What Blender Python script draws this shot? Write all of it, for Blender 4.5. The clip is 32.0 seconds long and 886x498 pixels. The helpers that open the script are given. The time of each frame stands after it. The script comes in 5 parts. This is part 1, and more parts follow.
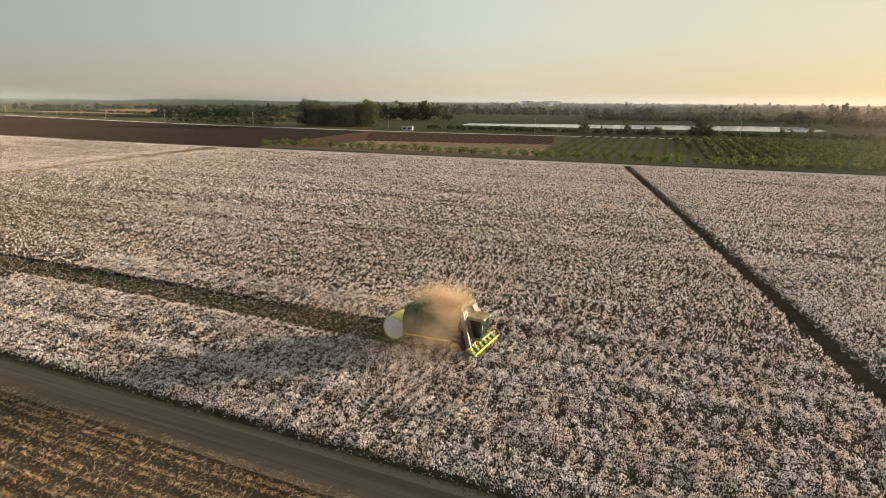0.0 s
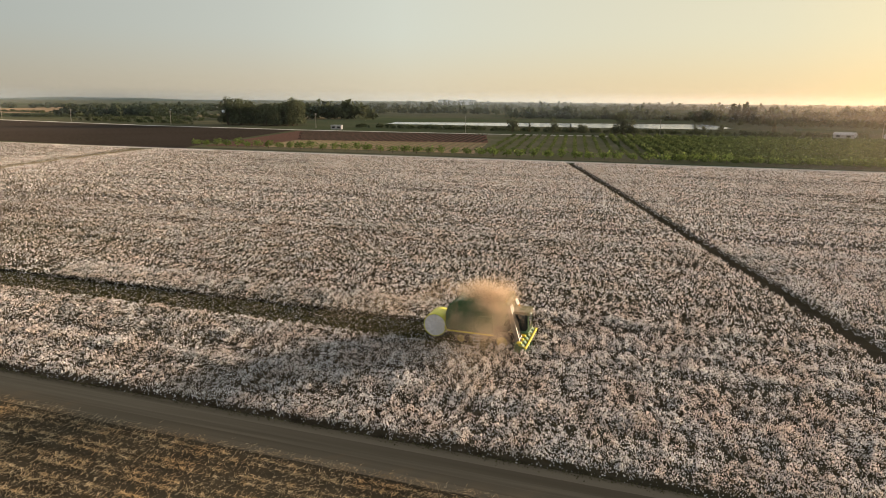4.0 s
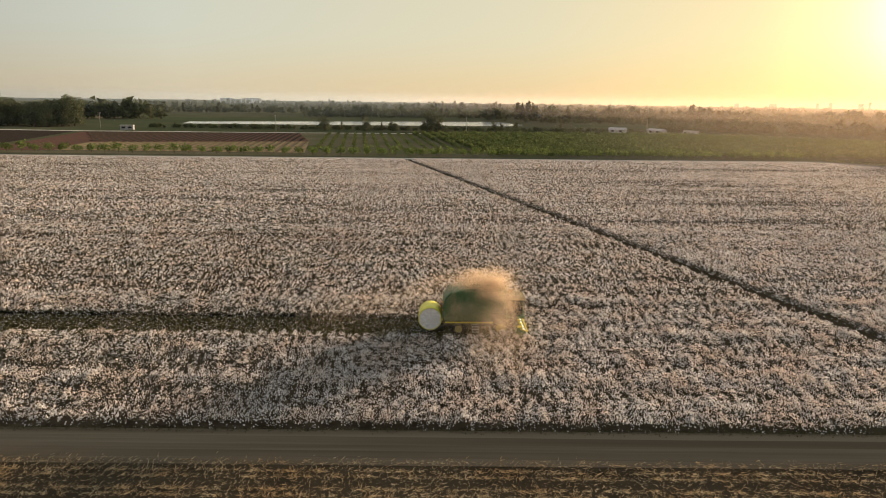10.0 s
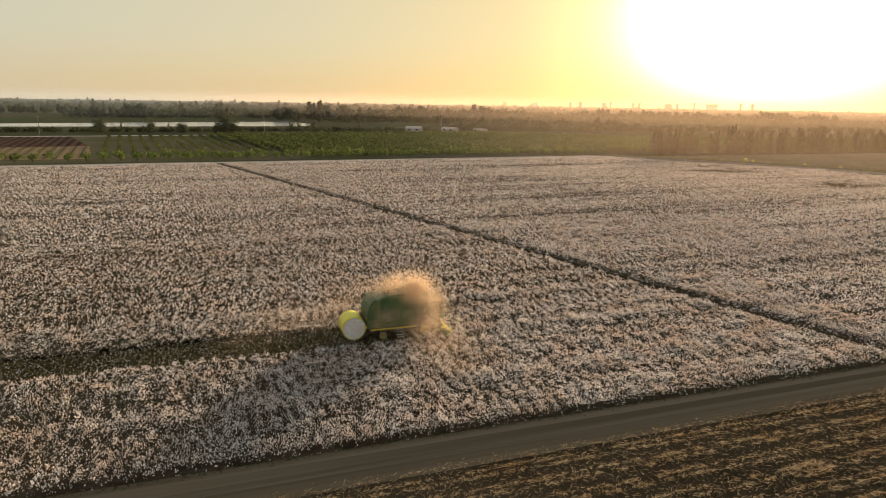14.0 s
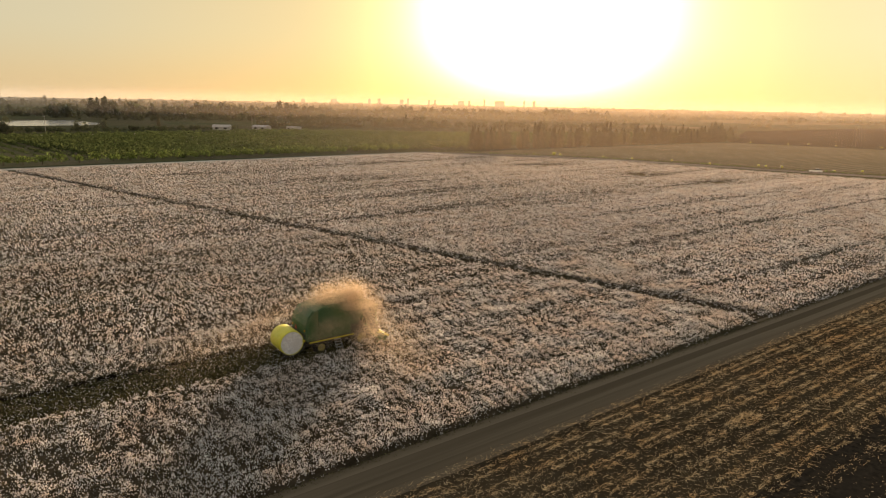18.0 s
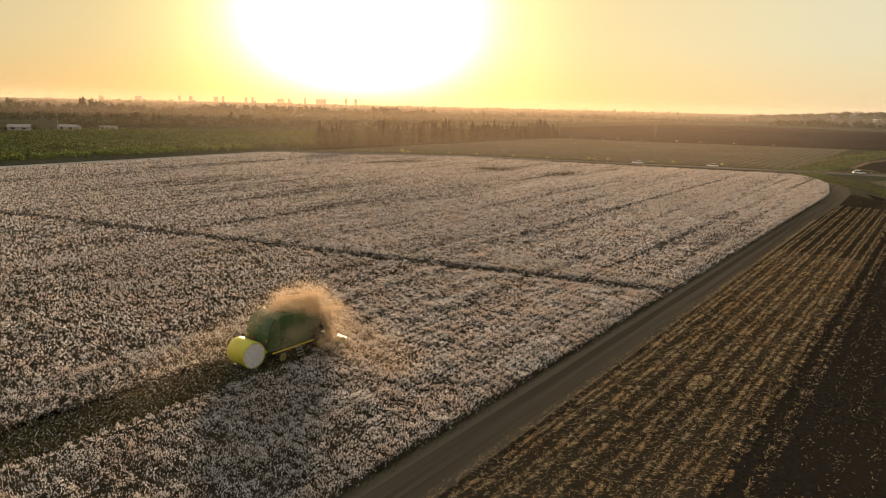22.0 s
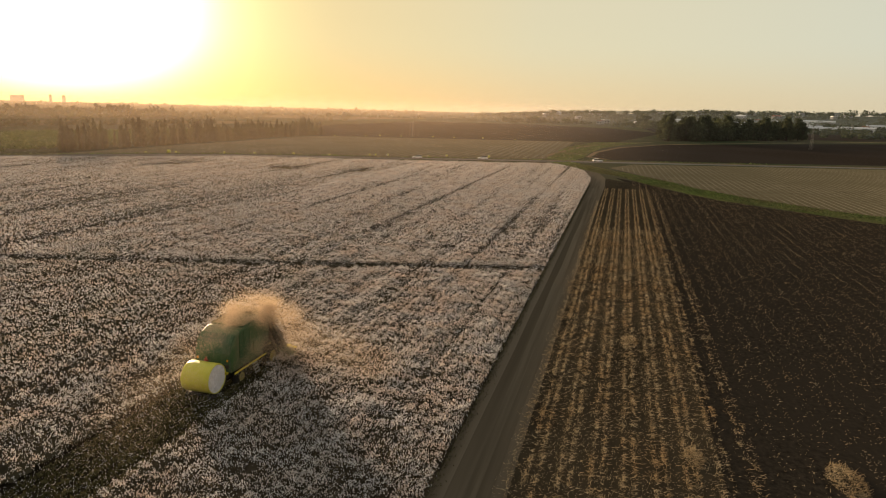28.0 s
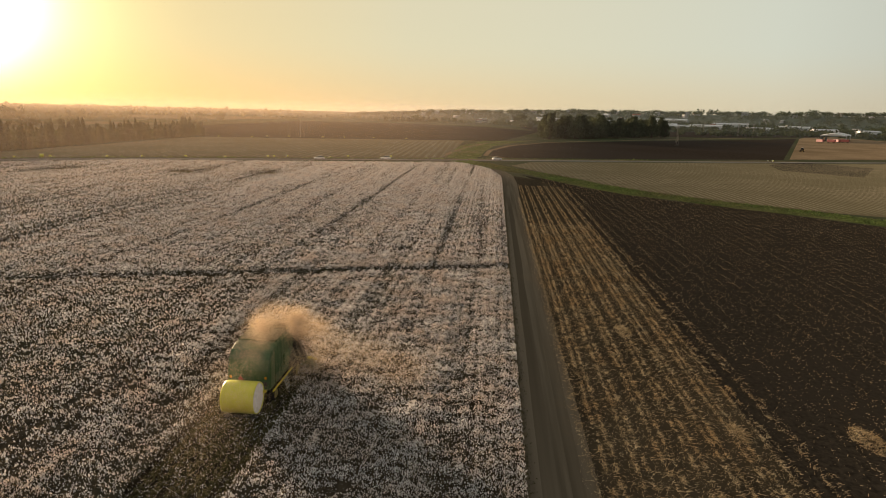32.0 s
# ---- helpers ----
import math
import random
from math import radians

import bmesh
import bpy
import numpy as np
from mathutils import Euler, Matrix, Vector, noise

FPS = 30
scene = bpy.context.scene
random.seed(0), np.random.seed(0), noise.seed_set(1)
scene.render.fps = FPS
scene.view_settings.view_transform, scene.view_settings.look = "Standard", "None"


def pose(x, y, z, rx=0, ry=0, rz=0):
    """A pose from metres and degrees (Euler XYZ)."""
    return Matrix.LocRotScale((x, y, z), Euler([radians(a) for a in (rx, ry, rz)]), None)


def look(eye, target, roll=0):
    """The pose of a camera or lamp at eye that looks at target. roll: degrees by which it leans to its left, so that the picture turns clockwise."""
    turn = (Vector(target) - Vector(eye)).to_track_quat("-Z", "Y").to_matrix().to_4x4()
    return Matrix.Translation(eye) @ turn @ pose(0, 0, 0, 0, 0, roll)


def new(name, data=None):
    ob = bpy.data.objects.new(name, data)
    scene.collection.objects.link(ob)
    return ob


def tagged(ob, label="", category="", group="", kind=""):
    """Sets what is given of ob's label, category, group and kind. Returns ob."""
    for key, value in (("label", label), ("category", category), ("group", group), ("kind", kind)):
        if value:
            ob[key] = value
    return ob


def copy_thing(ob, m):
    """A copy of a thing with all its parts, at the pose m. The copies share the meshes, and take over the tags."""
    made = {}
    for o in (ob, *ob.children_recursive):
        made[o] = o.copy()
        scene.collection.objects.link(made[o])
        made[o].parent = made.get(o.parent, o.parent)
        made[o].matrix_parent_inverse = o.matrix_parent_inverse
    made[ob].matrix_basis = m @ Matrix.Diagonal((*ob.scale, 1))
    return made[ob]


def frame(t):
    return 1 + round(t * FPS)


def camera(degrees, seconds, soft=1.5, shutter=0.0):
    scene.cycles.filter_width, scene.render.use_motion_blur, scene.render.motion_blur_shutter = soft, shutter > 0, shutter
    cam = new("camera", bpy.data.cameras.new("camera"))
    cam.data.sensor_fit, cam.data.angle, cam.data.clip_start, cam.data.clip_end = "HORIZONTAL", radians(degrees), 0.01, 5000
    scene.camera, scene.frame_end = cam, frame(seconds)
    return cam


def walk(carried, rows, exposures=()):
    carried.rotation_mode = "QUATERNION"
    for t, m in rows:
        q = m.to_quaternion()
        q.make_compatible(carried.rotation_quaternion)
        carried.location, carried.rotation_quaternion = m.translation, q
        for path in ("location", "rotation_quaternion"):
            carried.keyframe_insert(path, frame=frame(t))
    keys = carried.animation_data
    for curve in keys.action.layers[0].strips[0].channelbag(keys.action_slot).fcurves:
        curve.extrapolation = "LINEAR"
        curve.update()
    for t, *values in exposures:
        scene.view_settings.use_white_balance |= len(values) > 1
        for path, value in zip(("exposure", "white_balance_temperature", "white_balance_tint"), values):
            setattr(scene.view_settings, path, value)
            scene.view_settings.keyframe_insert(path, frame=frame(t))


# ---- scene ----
cam = camera(68.8, 32.0, soft=1.0)
METRES, EYE, TILT, LEAN, TURN = 98.0, 23.15, 0.0, 0.0, 25.6
ROWS = [
    (0.0, 0.0, 0.0, 0.0, 0.09, -13.07, -0.4),
    (0.5, -0.0137, -0.0008, -0.0001, -0.22, -13.07, -0.41),
    (1.0, -0.028, -0.0014, -0.0001, -0.66, -13.06, -0.42),
    (1.5, -0.0427, -0.002, -0.0002, -1.16, -13.07, -0.42),
    (2.0, -0.0575, -0.0021, -0.0002, -1.97, -13.09, -0.42),
    (2.5, -0.0727, -0.0019, -0.0005, -3.14, -13.09, -0.44),
    (3.0, -0.0881, -0.0012, -0.0008, -4.5, -13.1, -0.47),
    (3.5, -0.1037, -0.0001, -0.0011, -5.96, -13.12, -0.48),
    (5.5, -0.1671, 0.0089, -0.0025, -11.25, -13.08, -0.62),
    (6.0, -0.1828, 0.012, -0.003, -12.49, -13.09, -0.64),
    (6.5, -0.1985, 0.0156, -0.0037, -13.76, -13.08, -0.65),
    (7.0, -0.2142, 0.0196, -0.0045, -15.07, -13.07, -0.67),
    (7.5, -0.2297, 0.024, -0.0054, -16.47, -13.06, -0.68),
    (8.0, -0.2453, 0.0286, -0.0062, -17.95, -13.06, -0.7),
    (8.5, -0.2607, 0.0336, -0.0069, -19.58, -13.04, -0.72),
    (9.0, -0.2757, 0.039, -0.0072, -21.5, -13.04, -0.74),
    (9.5, -0.2907, 0.0446, -0.0078, -23.54, -13.02, -0.75),
    (10.0, -0.3053, 0.0508, -0.0077, -25.94, -13.01, -0.77),
    (10.5, -0.3196, 0.0574, -0.0075, -28.48, -12.97, -0.78),
    (11.0, -0.3337, 0.0647, -0.0066, -30.97, -12.95, -0.82),
    (11.5, -0.3472, 0.0725, -0.0059, -33.34, -12.93, -0.83),
    (12.0, -0.3602, 0.081, -0.0052, -35.61, -12.92, -0.85),
    (12.5, -0.3729, 0.0899, -0.0042, -37.89, -12.92, -0.88),
    (13.0, -0.3854, 0.0991, -0.0037, -40.18, -12.88, -0.87),
    (13.5, -0.3977, 0.109, -0.0028, -42.46, -12.88, -0.92),
    (14.0, -0.4095, 0.1192, -0.0021, -44.71, -12.85, -0.92),
    (14.5, -0.421, 0.1297, -0.0011, -46.95, -12.85, -0.95),
    (16.5, -0.4615, 0.1773, 0.0013, -55.79, -12.82, -1.07),
    (17.0, -0.4706, 0.1901, 0.0016, -57.96, -12.8, -1.11),
    (17.5, -0.4787, 0.203, 0.002, -60.07, -12.8, -1.1),
    (18.0, -0.4863, 0.2161, 0.0028, -62.1, -12.84, -1.13),
    (18.5, -0.4939, 0.2299, 0.0027, -64.14, -12.79, -1.16),
    (19.0, -0.5007, 0.2438, 0.0023, -66.21, -12.76, -1.15),
    (19.5, -0.5071, 0.2581, 0.0023, -68.27, -12.76, -1.21),
    (20.0, -0.5129, 0.2724, 0.0018, -70.19, -12.74, -1.23),
    (20.5, -0.5182, 0.287, 0.0012, -72.04, -12.72, -1.27),
    (21.0, -0.5231, 0.302, 0.0003, -73.89, -12.7, -1.3),
    (21.5, -0.5275, 0.3171, -0.0006, -75.75, -12.68, -1.32),
    (22.0, -0.5315, 0.3324, -0.0012, -77.58, -12.67, -1.33),
    (22.5, -0.535, 0.3478, -0.002, -79.42, -12.63, -1.36),
    (23.0, -0.5378, 0.3632, -0.0027, -81.38, -12.6, -1.37),
    (23.5, -0.54, 0.3786, -0.0035, -83.53, -12.57, -1.38),
    (24.0, -0.5418, 0.3941, -0.0046, -85.61, -12.51, -1.4),
    (24.5, -0.5428, 0.4096, -0.0055, -87.64, -12.5, -1.42),
    (25.0, -0.5433, 0.4251, -0.0066, -89.62, -12.46, -1.43),
    (25.5, -0.5433, 0.4407, -0.0077, -91.53, -12.43, -1.45),
    (27.5, -0.538, 0.5025, -0.0113, -98.64, -12.27, -1.54),
    (28.0, -0.5357, 0.5179, -0.0117, -100.08, -12.25, -1.54),
    (28.5, -0.533, 0.5334, -0.012, -101.35, -12.22, -1.54),
    (29.0, -0.5299, 0.5489, -0.0123, -102.56, -12.2, -1.54),
    (29.5, -0.5264, 0.5641, -0.0125, -103.83, -12.18, -1.54),
    (30.0, -0.5223, 0.5791, -0.0125, -105.17, -12.15, -1.53),
    (30.5, -0.5181, 0.5942, -0.0125, -106.57, -12.13, -1.53),
    (31.0, -0.5135, 0.6091, -0.0122, -108.04, -12.1, -1.53),
    (31.5, -0.5084, 0.6238, -0.012, -109.55, -12.08, -1.52),
    (32.0, -0.5029, 0.6386, -0.012, -110.98, -12.04, -1.52),
]
walk(cam, [(t, pose(0, 0, EYE, TILT, LEAN, TURN) @ pose(METRES * x, METRES * y, METRES * z, 90 + pitch, roll, yaw)) for t, x, y, z, yaw, pitch, roll in ROWS],
     exposures=[(0, 2.0, 6200, 11), (6, 2.0, 6250, 11), (12, 1.87, 6600, 11), (18, 1.73, 7100, 12), (25, 1.49, 7150, 12), (32, 1.46, 6850, 11)])

# ---------------------------------------------------------------- light
SUN_AZ, SUN_EL = 45.0, 7.5          # degrees from +x towards +y, and above the horizon
SKY_VEIL = ((0, (0.10, 0.104, 0.10)), (0.39, (0.108, 0.112, 0.103)), (0.60, (0.152, 0.154, 0.134)), (0.70, (0.184, 0.186, 0.156)), (0.9, (0.215, 0.193, 0.132)),
            (0.97, (0.25, 0.20, 0.108)), (0.987, (0.27, 0.22, 0.11)), (1, (0.27, 0.22, 0.11)))
world = bpy.data.worlds.new("evening_sky")
scene.world = world
world.use_nodes = True
wn, wl = world.node_tree.nodes, world.node_tree.links
sky = wn.new("ShaderNodeTexSky")
sky.sky_type = "NISHITA"
sky.sun_disc = False
sky.sun_elevation = radians(SUN_EL)
sky.sun_rotation = radians(90 - SUN_AZ)
sky.altitude = 50
sky.air_density, sky.dust_density, sky.ozone_density = 1.0, 0.7, 1.0
SUN_WAY = (math.cos(radians(SUN_EL)) * math.cos(radians(SUN_AZ)), math.cos(radians(SUN_EL)) * math.sin(radians(SUN_AZ)), math.sin(radians(SUN_EL)))


def sky_math(operation, a, b, clamp=False):
    node = wn.new("ShaderNodeMath")
    node.operation, node.use_clamp = operation, clamp
    for k, v in enumerate((a, b)):
        if isinstance(v, (int, float)):
            node.inputs[k].default_value = v
        else:
            wl.new(v, node.inputs[k])
    return node.outputs[0]


def sky_mix(kind, amount, a, b):
    node = wn.new("ShaderNodeMixRGB")
    node.blend_type = kind
    for k, v in enumerate((amount, a, b)):
        if isinstance(v, (int, float)):
            node.inputs[k].default_value = v
        elif isinstance(v, tuple):
            node.inputs[k].default_value = (*v, 1)
        else:
            wl.new(v, node.inputs[k])
    return node.outputs[0]


def sky_step(value, a, b):
    node = wn.new("ShaderNodeMapRange")
    node.interpolation_type = "SMOOTHSTEP"
    node.inputs["From Min"].default_value, node.inputs["From Max"].default_value = a, b
    wl.new(value, node.inputs["Value"])
    return node.outputs[0]


STRENGTH = 0.06
way = wn.new("ShaderNodeTexCoord")
dot = wn.new("ShaderNodeVectorMath")
dot.operation = "DOT_PRODUCT"
dot.inputs[1].default_value = SUN_WAY
wl.new(way.outputs["Generated"], dot.inputs[0])
rise = wn.new("ShaderNodeSeparateXYZ")
wl.new(way.outputs["Generated"], rise.inputs[0])
# the dusty evening veil: grey away from the sun, peach and yellow towards it
ramp = wn.new("ShaderNodeValToRGB")
ramp.color_ramp.elements[0].color, ramp.color_ramp.elements[1].color = (*SKY_VEIL[0][1], 1), (*SKY_VEIL[-1][1], 1)
for place_at, colour in SKY_VEIL[1:-1]:
    ramp.color_ramp.elements.new(place_at).color = (*colour, 1)
wl.new(sky_math("MULTIPLY_ADD", dot.outputs["Value"], 0.5), ramp.inputs[0])
ramp.inputs[0].links[0].from_node.inputs[2].default_value = 0.5
veil = sky_mix("MULTIPLY", 1.0, ramp.outputs[0], sky_mix("MIX", sky_step(rise.outputs["Z"], 0.0, 0.10), (1.03, 0.90, 0.78), (1.0, 1.0, 1.0)))
aside = wn.new("ShaderNodeVectorMath")          # the side of the sky that is set brighter and bluer
aside.operation = "DOT_PRODUCT"
aside.inputs[1].default_value = (math.cos(radians(SUN_AZ - 90)), math.sin(radians(SUN_AZ - 90)), 0)
wl.new(way.outputs["Generated"], aside.inputs[0])
veil = sky_mix("MULTIPLY", 1.0, veil, sky_mix("MIX", sky_step(aside.outputs["Value"], -0.9, 0.95), (0.91, 0.90, 0.88), (1.24, 1.30, 1.36)))
# the unseen upper sky is set bright to give soft fill
veil = sky_mix("MIX", sky_step(rise.outputs["Z"], 0.15, 0.75), veil, (0.165, 0.172, 0.176))
veil = sky_mix("MULTIPLY", 1.0, veil, (1 / STRENGTH, 1 / STRENGTH, 1 / STRENGTH))
total = sky_mix("MIX", 0.07, veil, sky.outputs[0])
# the bright aureole round the low sun, dimmed by the thick air at the horizon
toward = sky_math("MAXIMUM", dot.outputs["Value"], 0.0)
for power, colour, low, high in ((165, (2.6, 2.5, 2.4), -0.03, 0.10), (62, (0.36, 0.31, 0.06), -0.10, 0.06)):
    lobe = sky_math("MULTIPLY", sky_math("POWER", toward, power), sky_step(rise.outputs["Z"], low, high))
    total = sky_mix("ADD", lobe, total, tuple(c / STRENGTH for c in colour))
wl.new(total, wn["Background"].inputs[0])
wn["Background"].inputs[1].default_value = STRENGTH
lamp = bpy.data.lights.new("sun", "SUN")
lamp.energy, lamp.angle, lamp.color = 4.8, radians(2.5), (1.0, 0.76, 0.52)
sun = new("sun", lamp)
sd = Vector((math.cos(radians(SUN_EL)) * math.cos(radians(SUN_AZ)), math.cos(radians(SUN_EL)) * math.sin(radians(SUN_AZ)), math.sin(radians(SUN_EL))))
sun.matrix_world = look(sd * 300, (0, 0, 0))


# ---------------------------------------------------------------- materials
def mat(name, c1, c2, scale=1.0, c3=None, big=0.05, rough=0.9, bump=0.3, metal=0.0, stretch=(1, 1, 1), per_object=0.0, per_island=0.0, through_light=0.0, detail=6.0, spec=None):
    """Two colours mixed by fine noise, a third in large patches, with relief."""
    m = bpy.data.materials.new(name)
    m.use_nodes = True
    n, l = m.node_tree.nodes, m.node_tree.links
    b = n["Principled BSDF"]
    tc = n.new("ShaderNodeTexCoord")
    mp = n.new("ShaderNodeMapping")
    mp.inputs["Scale"].default_value = stretch
    l.new(tc.outputs["Object"], mp.inputs[0])
    nz = n.new("ShaderNodeTexNoise")
    nz.inputs["Scale"].default_value, nz.inputs["Detail"].default_value = scale, detail
    nz.inputs["Roughness"].default_value = 0.65
    l.new(mp.outputs[0], nz.inputs["Vector"])
    rp = n.new("ShaderNodeValToRGB")
    rp.color_ramp.elements[0].position, rp.color_ramp.elements[1].position = 0.35, 0.65
    rp.color_ramp.elements[0].color, rp.color_ramp.elements[1].color = (*c1, 1), (*c2, 1)
    l.new(nz.outputs[0], rp.inputs[0])
    col = rp.outputs[0]
    if c3:
        nb = n.new("ShaderNodeTexNoise")
        nb.inputs["Scale"].default_value, nb.inputs["Detail"].default_value = big, 4
        l.new(mp.outputs[0], nb.inputs["Vector"])
        rb = n.new("ShaderNodeValToRGB")
        rb.color_ramp.elements[0].position, rb.color_ramp.elements[1].position = 0.42, 0.62
        rb.color_ramp.elements[0].color, rb.color_ramp.elements[1].color = (0, 0, 0, 1), (0.85, 0.85, 0.85, 1)
        l.new(nb.outputs[0], rb.inputs[0])
        mx = n.new("ShaderNodeMixRGB")
        l.new(rb.outputs[0], mx.inputs[0])
        l.new(col, mx.inputs[1])
        mx.inputs[2].default_value = (*c3, 1)
        col = mx.outputs[0]
    for amount, node, out in ((per_object, "ShaderNodeObjectInfo", "Random"), (per_island, "ShaderNodeNewGeometry", "Random Per Island")):
        if amount:
            oi = n.new(node)
            mr = n.new("ShaderNodeMapRange")
            mr.inputs["To Min"].default_value, mr.inputs["To Max"].default_value = 1 - amount, 1 + amount
            l.new(oi.outputs[out], mr.inputs["Value"])
            hs = n.new("ShaderNodeHueSaturation")
            l.new(mr.outputs[0], hs.inputs["Value"])
            l.new(col, hs.inputs["Color"])
            col = hs.outputs[0]
    l.new(col, b.inputs["Base Color"])
    b.inputs["Roughness"].default_value, b.inputs["Metallic"].default_value = rough, metal
    b.inputs["Diffuse Roughness"].default_value = 1.0 if rough > 0.8 else 0.0
    b.inputs["Specular IOR Level"].default_value = spec if spec is not None else (0.0 if rough > 0.8 else 0.4)
    if bump:
        bp = n.new("ShaderNodeBump")
        bp.inputs["Strength"].default_value, bp.inputs["Distance"].default_value = bump, 0.05
        l.new(nz.outputs[0], bp.inputs["Height"])
        l.new(bp.outputs[0], b.inputs["Normal"])
    if through_light:
        tr = n.new("ShaderNodeBsdfTranslucent")
        l.new(col, tr.inputs[0])
        ms = n.new("ShaderNodeMixShader")
        ms.inputs[0].default_value = through_light
        l.new(b.outputs[0], ms.inputs[1])
        l.new(tr.outputs[0], ms.inputs[2])
        l.new(ms.outputs[0], n["Material Output"].inputs[0])
    return m


M_GROUND = mat("farmland", (0.062, 0.06, 0.036), (0.10, 0.09, 0.054), 0.06, (0.05, 0.062, 0.03), 0.006, bump=0)
M_ROAD = mat("dirt_road", (0.09, 0.071, 0.047), (0.145, 0.115, 0.078), 1.1, (0.17, 0.136, 0.094), 0.3, stretch=(0.025, 1.0, 1), bump=0.35)
M_SOIL = mat("dark_tilled_soil", (0.017, 0.0145, 0.011), (0.046, 0.037, 0.027), 2.2, (0.033, 0.027, 0.020), 0.08, bump=0.9)
M_PLOUGH = mat("ploughed_brown_soil", (0.028, 0.0215, 0.0165), (0.05, 0.039, 0.030), 0.5, (0.045, 0.036, 0.029), 0.01, bump=0.5)
M_TRACK = mat("wheel_worn_soil", (0.11, 0.087, 0.059), (0.17, 0.136, 0.093), 0.9, (0.085, 0.066, 0.043), 0.25, stretch=(0.03, 1.0, 1), bump=0.3)
M_STRIP = mat("stubble_soil", (0.027, 0.022, 0.0148), (0.058, 0.046, 0.030), 1.6, (0.062, 0.049, 0.031), 0.15, stretch=(0.35, 1, 1), bump=0.7)
M_TAN = mat("dry_tan_soil", (0.20, 0.14, 0.085), (0.30, 0.215, 0.13), 0.4, (0.17, 0.12, 0.07), 0.02, bump=0.3)
M_BROWN = mat("red_brown_soil", (0.085, 0.048, 0.036), (0.13, 0.075, 0.055), 0.5, (0.10, 0.06, 0.045), 0.03, bump=0.3)
M_DRY = mat("dry_harvested_field", (0.115, 0.094, 0.056), (0.185, 0.15, 0.092), 0.35, (0.14, 0.115, 0.068), 0.015, stretch=(1, 0.35, 1), bump=0.3)
M_ROWS = mat("pale_drilled_soil", (0.17, 0.146, 0.095), (0.235, 0.20, 0.135), 0.5, (0.145, 0.13, 0.08), 0.03, bump=0.3)
M_WEED = mat("weed_leaves", (0.10, 0.135, 0.04), (0.19, 0.225, 0.07), 0.4, (0.15, 0.13, 0.06), 0.05, bump=0, per_island=0.35, through_light=0.3)
M_GRAVEL = mat("pale_farm_track", (0.42, 0.385, 0.34), (0.55, 0.51, 0.46), 0.6, (0.38, 0.34, 0.29), 0.05, bump=0.2)
M_ASPHALT = mat("worn_asphalt", (0.13, 0.12, 0.105), (0.2, 0.185, 0.165), 0.8, (0.22, 0.205, 0.18), 0.03, bump=0.1)
M_GRASS = mat("green_weeds", (0.06, 0.08, 0.022), (0.13, 0.15, 0.045), 0.9, (0.15, 0.14, 0.06), 0.06, bump=0.8)
M_ORCHSOIL = mat("orchard_soil", (0.09, 0.08, 0.05), (0.15, 0.13, 0.085), 0.5, (0.09, 0.09, 0.045), 0.03, bump=0.3)
M_STRAW = mat("straw", (0.32, 0.235, 0.13), (0.52, 0.43, 0.28), 1.2, (0.42, 0.29, 0.15), 0.22, bump=0, per_island=0.5, through_light=0.25)
# darker and pinkish clumps put shaded and sunlit tones into the boll colour
M_BOLL = mat("cotton_boll", (0.58, 0.555, 0.54), (0.87, 0.83, 0.785), 0.8, (0.71, 0.60, 0.515), 0.3, bump=0, per_island=0.22, through_light=0.12)
M_STEM = mat("dry_cotton_leaf", (0.09, 0.067, 0.044), (0.19, 0.138, 0.09), 1.5, (0.13, 0.11, 0.06), 0.08, bump=0, per_island=0.4, through_light=0.1)
M_STALK = mat("picked_stalk", (0.052, 0.048, 0.022), (0.12, 0.104, 0.05), 1.5, bump=0, per_island=0.4, through_light=0.1)
M_LEAF = mat("tree_foliage", (0.064, 0.074, 0.042), (0.12, 0.125, 0.066), 0.5, bump=0, per_object=0.25, per_island=0.45, through_light=0.2)
M_CYPRESS = mat("cypress_foliage", (0.06, 0.06, 0.032), (0.12, 0.108, 0.056), 0.5, bump=0, per_object=0.3, per_island=0.45, through_light=0.3)
M_ORCHARD = mat("orchard_foliage", (0.05, 0.066, 0.024), (0.10, 0.118, 0.045), 0.3, (0.06, 0.078, 0.03), 0.02, bump=0, per_island=0.4, through_light=0.3)
M_FRONT = mat("fruit_bush_foliage", (0.07, 0.098, 0.028), (0.135, 0.17, 0.052), 0.3, bump=0, per_object=0.15, per_island=0.35, through_light=0.35)
M_FARLEAF = mat("far_foliage", (0.04, 0.055, 0.025), (0.08, 0.09, 0.04), 0.05, (0.07, 0.075, 0.04), 0.004, bump=0, per_island=0.4, through_light=0.15)
M_BARK = mat("bark", (0.07, 0.05, 0.035), (0.14, 0.105, 0.08), 4.0, bump=0.6)
M_WOOD = mat("grey_pole_timber", (0.26, 0.23, 0.19), (0.38, 0.34, 0.29), 3.0, bump=0.3)
M_STEEL = mat("galvanised_steel", (0.38, 0.38, 0.37), (0.5, 0.5, 0.49), 2.0, rough=0.5, metal=0.6, bump=0.05)
M_WRAP = mat("yellow_module_wrap", (0.50, 0.48, 0.04), (0.62, 0.59, 0.07), 1.2, (0.54, 0.50, 0.09), 0.6, rough=0.38, bump=0.15)
M_LINT = mat("packed_cotton_lint", (0.55, 0.52, 0.50), (0.78, 0.75, 0.72), 5.0, (0.62, 0.58, 0.54), 0.9, bump=0.8)
M_GREEN = mat("machine_green_paint", (0.045, 0.10, 0.032), (0.075, 0.135, 0.05), 1.5, (0.13, 0.135, 0.065), 0.5, rough=0.42, bump=0.05)
